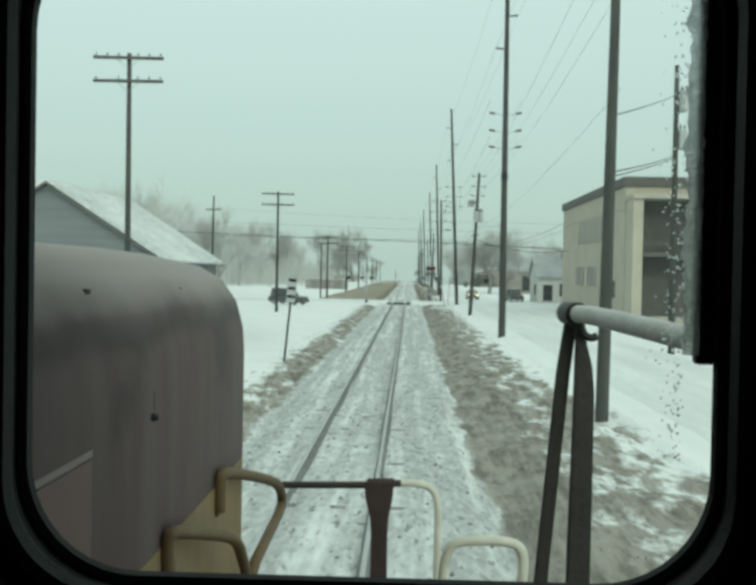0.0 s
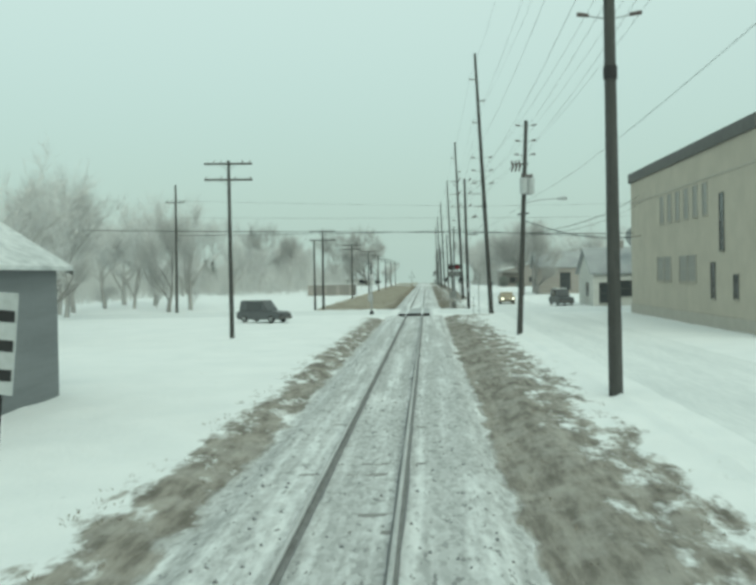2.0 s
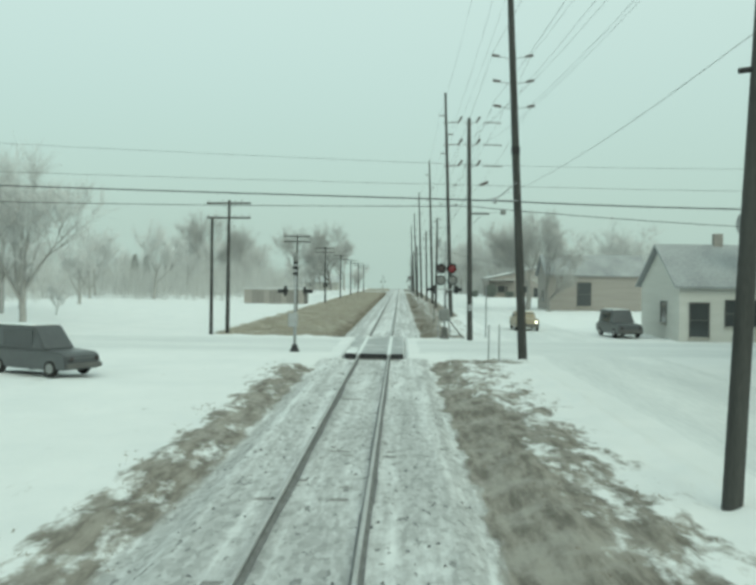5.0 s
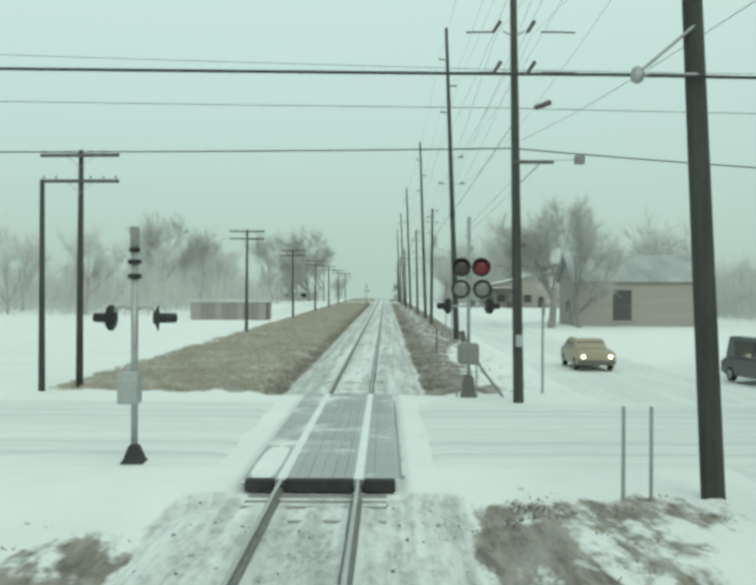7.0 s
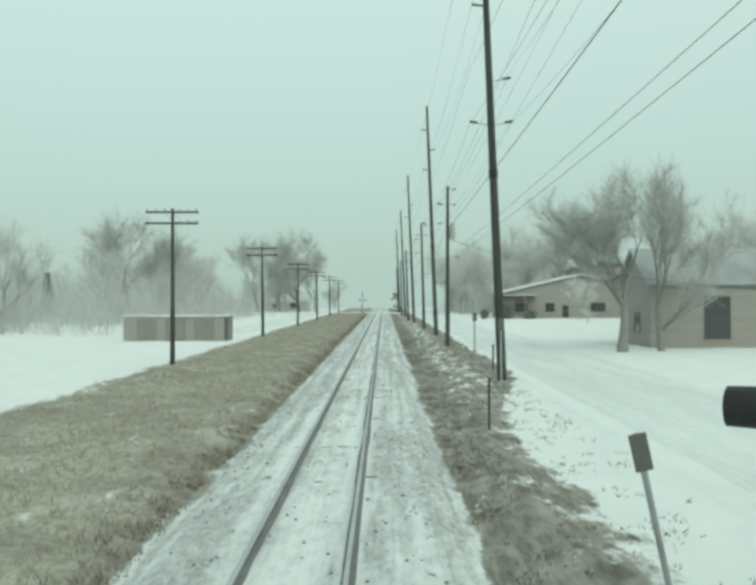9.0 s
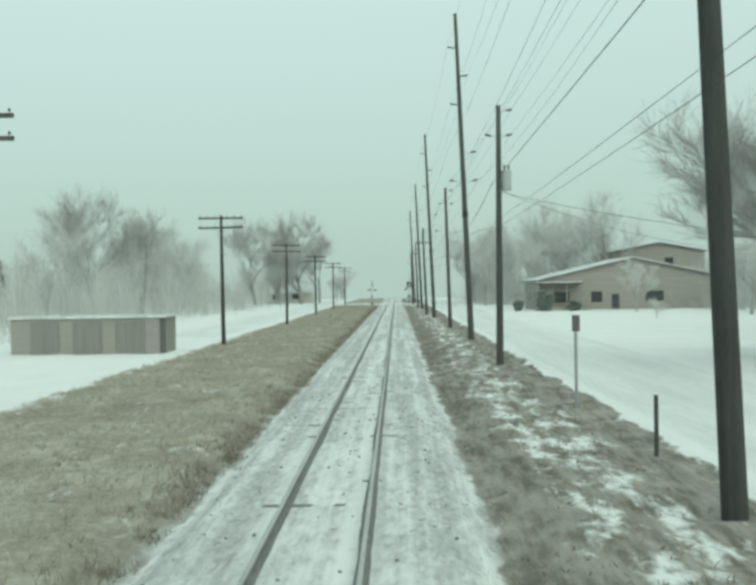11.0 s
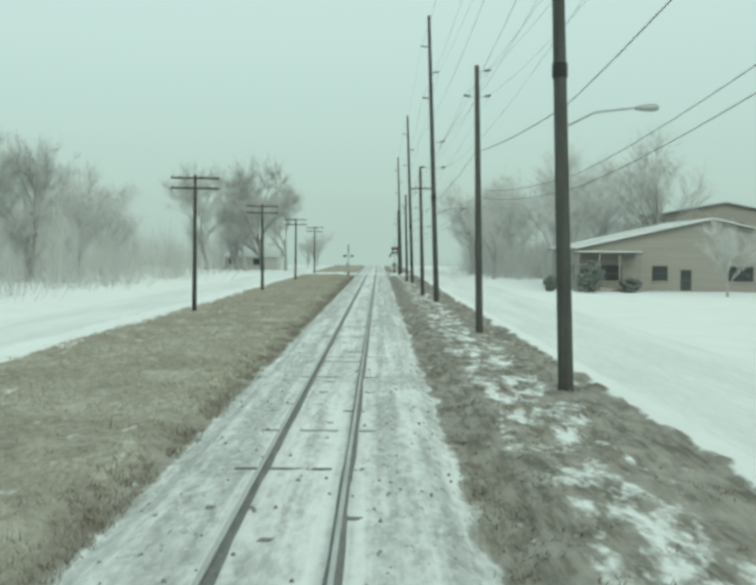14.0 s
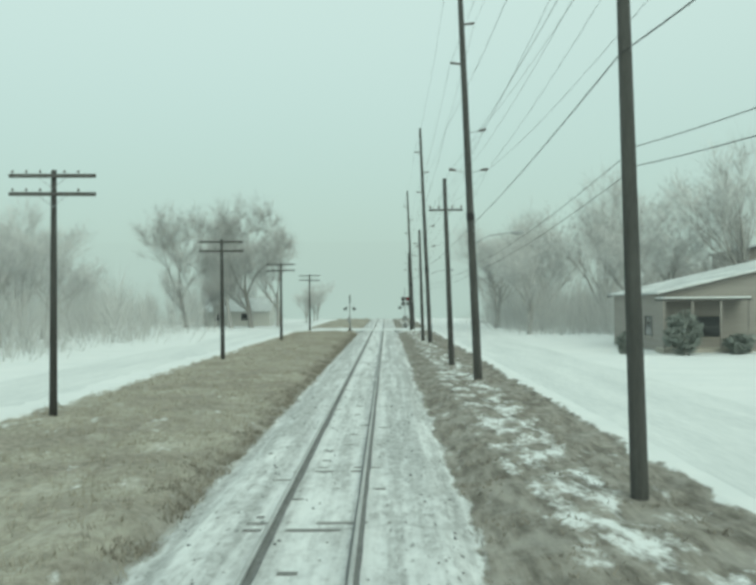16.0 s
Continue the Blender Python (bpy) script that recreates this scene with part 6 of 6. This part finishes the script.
# rubber round the opening: a thick lip inside, a thin one outside
for off, yy, r, mat in ((0.006, 0.985, 0.017, RUBBER), (-0.004, 1.03, 0.010, BLACK)):
    loop = [(x + off * (1 if x > cxw else -1), yy, z + off * (1 if z > czw else -1)) for x, z in WIN]
    part("window_gasket", tube(B(), loop + loop[:2], r, 8, False), mat, cab_front, "black rubber window gasket")
part("window_trim", tube(B(), [(x + 0.035 * (1 if x > cxw else -1), 0.985, z + 0.035 * (1 if z > czw else -1)) for x, z in WIN + WIN[:1]], 0.012, 8, False), GALV, cab_front, "dull metal trim round the window")
wiper = part("wiper", box(B(), 1.556, 1.578, 1.03, 1.045, 3.602, 4.07, 0.004), BLACK, loco, "black window wiper with ice along it")
rnd = random.Random(12)
bm = B()
cols, rows_ = 7, 130                       # ragged crust frozen to the blade
grid = []
for j in range(rows_ + 1):
    z = 3.612 + 0.463 * j / rows_
    reach = 0.018 + 0.012 * noise.noise((z * 16, 2.0, 0)) + 0.008 * noise.noise((z * 55, 7.0, 0))
    grid.append([bm.verts.new((1.560 - reach * i / cols, 1.030 - 0.008 * math.sin(math.pi * min(1, 1.3 * i / cols)) + 0.004 * noise.noise((i * 0.9, j * 0.35, 4)), z + 0.002 * noise.noise((i, j * 0.7, 9)))) for i in range(cols + 1)])
for p, q in zip(grid, grid[1:]):
    for i in range(cols):
        bm.faces.new((p[i], p[i + 1], q[i + 1], q[i]))
bmesh.ops.solidify(bm, geom=bm.faces[:], thickness=0.003)
part("ice_crust", bm, ICE_CRUST, wiper, "rough white ice frozen along the blade", smooth=True)
bm = B()
for k in range(330):
    z = rnd.uniform(3.50, 4.06)
    edge = 1.548 - abs(rnd.gauss(0, 0.014)) - 0.004 * rnd.random()
    s = rnd.uniform(0.0006, 0.0019) * (1.0 if edge > 1.53 else 0.8)
    bmesh.ops.create_icosphere(bm, subdivisions=1, radius=s, matrix=Matrix.Translation((edge, 1.035 + rnd.uniform(-0.004, 0.004), z)) @ Matrix.Diagonal((1, 0.6, rnd.uniform(0.8, 1.6), 1)))
tagged(part("ice", bm, ICE, wiper, "frozen droplets", smooth=True), kind="stuff")
for dx, r in ((0.0, 0.011), (0.03, 0.008)):
    part("cable", tube(B(), [(0.80 + dx, 0.9, 4.3), (0.805 + dx, 0.88, 3.9), (0.825 + dx, 0.86, 3.66), (0.82 + dx, 0.86, 3.5), (0.79 + dx, 0.9, 3.2)], r, 8), RUBBER, loco, "black cable hanging in the cab")

# handrails and grab irons
def bent(points, times=2):
    """Rounds off the corners of a run of points."""
    pts = [Vector(p) for p in points]
    for _ in range(times):
        out = [pts[0]]
        for p, q in zip(pts, pts[1:]):
            out += [p.lerp(q, 0.25), p.lerp(q, 0.75)]
        pts = out + [pts[-1]]
    return pts


upper_iron = part("grab_iron", tube(B(), bent([(0.622, 3.35, 2.86), (0.622, 3.34, 2.975), (0.632, 3.345, 2.99), (0.64, 3.40, 2.985), (0.66, 3.66, 2.925), (0.70, 4.02, 2.83), (0.709, 4.2, 2.775), (0.712, 4.32, 2.71), (0.712, 4.33, 2.64), (0.70, 3.85, 2.605), (0.68, 3.68, 2.55), (0.67, 3.5, 2.2), (0.67, 3.5, 1.58)]), 0.021, 12), RUSTY_YELLOW, loco, "rusty yellow grab rail", smooth=True)
lower_iron = part("grab_iron", tube(B(), bent([(0.622, 2.62, 2.84), (0.622, 2.61, 2.965), (0.632, 2.615, 2.98), (0.64, 2.64, 2.978), (0.66, 2.88, 2.911), (0.70, 3.10, 2.844), (0.71, 3.22, 2.79), (0.712, 3.29, 2.72), (0.712, 3.40, 2.63), (0.715, 3.44, 2.2), (0.715, 3.44, 1.58)]), 0.019, 12), RUSTY_YELLOW, loco, "rusty yellow grab rail", smooth=True)
for y_, z_, iron in ((3.36, 2.875, upper_iron), (2.64, 2.855, lower_iron)):
    foot = part("foot_plate", box(B(), 0.609, 0.624, y_ - 0.03, y_ + 0.07, z_ - 0.03, z_ + 0.03, 0.006), RUSTY_YELLOW, iron, "bolted foot plate")
part("cross_bar", tube(B(), [(0.6, 5.2, 2.552), (1.1, 5.2, 2.565), (1.235, 5.2, 2.578)], 0.019, 12), OLD_RED, loco, "dark maroon rail bar", smooth=True)
bm = prism(B(), [(1.045, 2.59), (1.045, 2.53), (1.055, 2.47), (1.075, 2.40), (1.082, 2.3), (1.08, 1.58), (1.17, 1.58), (1.168, 2.3), (1.173, 2.40), (1.188, 2.47), (1.195, 2.53), (1.195, 2.59)], 5.17, 5.23)
bmesh.ops.bevel(bm, geom=bm.edges[:], offset=0.008, segments=2, affect="EDGES")
part("stanchion", bm, OLD_RED, loco, "dark maroon iron post")
part("bar_clamp", tube(B(), [(1.06, 5.2, 2.574), (1.2, 5.2, 2.578)], 0.026, 12), OLD_RED, loco, smooth=True)
part("handrail", tube(B(), bent([(1.235, 5.2, 2.578), (1.34, 5.2, 2.58), (1.41, 5.2, 2.55), (1.438, 5.2, 2.46), (1.435, 5.2, 2.3), (1.435, 5.2, 1.58)]), 0.02, 12), RAIL_WHITE, loco, "worn white handrail", smooth=True)
part("handrail", tube(B(), bent([(1.395, 3.6, 1.58), (1.398, 3.6, 2.56), (1.42, 3.6, 2.70), (1.50, 3.6, 2.716), (1.62, 3.6, 2.718), (1.69, 3.6, 2.70), (1.70, 3.6, 2.62), (1.68, 3.6, 2.5), (1.60, 3.6, 1.58)], 3), 0.019, 12), RAIL_WHITE, loco, "worn white arched grab rail", smooth=True)
bm = prism(B(), [(1.678, 3.575), (1.698, 3.575), (1.706, 3.52), (1.720, 3.47), (1.727, 3.40), (1.727, 3.18), (1.722, 1.55), (1.662, 1.55), (1.668, 3.0), (1.676, 3.38)], 2.47, 2.49)
bmesh.ops.bevel(bm, geom=bm.edges[:], offset=0.004, segments=2, affect="EDGES")
part("stanchion", bm, POST_IRON, loco, "flat black iron post, broad below its top")
bm = prism(B(), [(1.655, 3.57), (1.668, 3.612), (1.69, 3.60), (1.672, 3.45), (1.628, 2.93), (1.535, 1.56), (1.50, 1.56), (1.594, 2.93), (1.638, 3.45)], 2.51, 2.53)
bmesh.ops.bevel(bm, geom=bm.edges[:], offset=0.004, segments=2, affect="EDGES")
part("stanchion", bm, POST_IRON, loco, "slanting flat black iron brace")
pipe = part("mirror_arm", tube(B(), bent([(1.675, 2.52, 3.597), (1.69, 2.36, 3.601), (1.712, 2.1, 3.596), (1.745, 1.85, 3.588), (1.765, 1.72, 3.583), (1.80, 1.45, 3.575)]), 0.0225, 14), FROSTED_PIPE, loco, "frosted grey pipe rail", smooth=True)
part("pipe_collar", tube(B(), bent([(1.668, 2.55, 3.597), (1.672, 2.50, 3.598), (1.679, 2.46, 3.598)], 1), 0.0295, 14), BLACK, pipe, "black rubber collar", smooth=True)
part("pipe_hook", tube(B(), bent([(1.688, 2.47, 3.575), (1.694, 2.46, 3.548), (1.712, 2.46, 3.538), (1.728, 2.46, 3.545)], 1), 0.010, 10), BLACK, pipe, smooth=True)
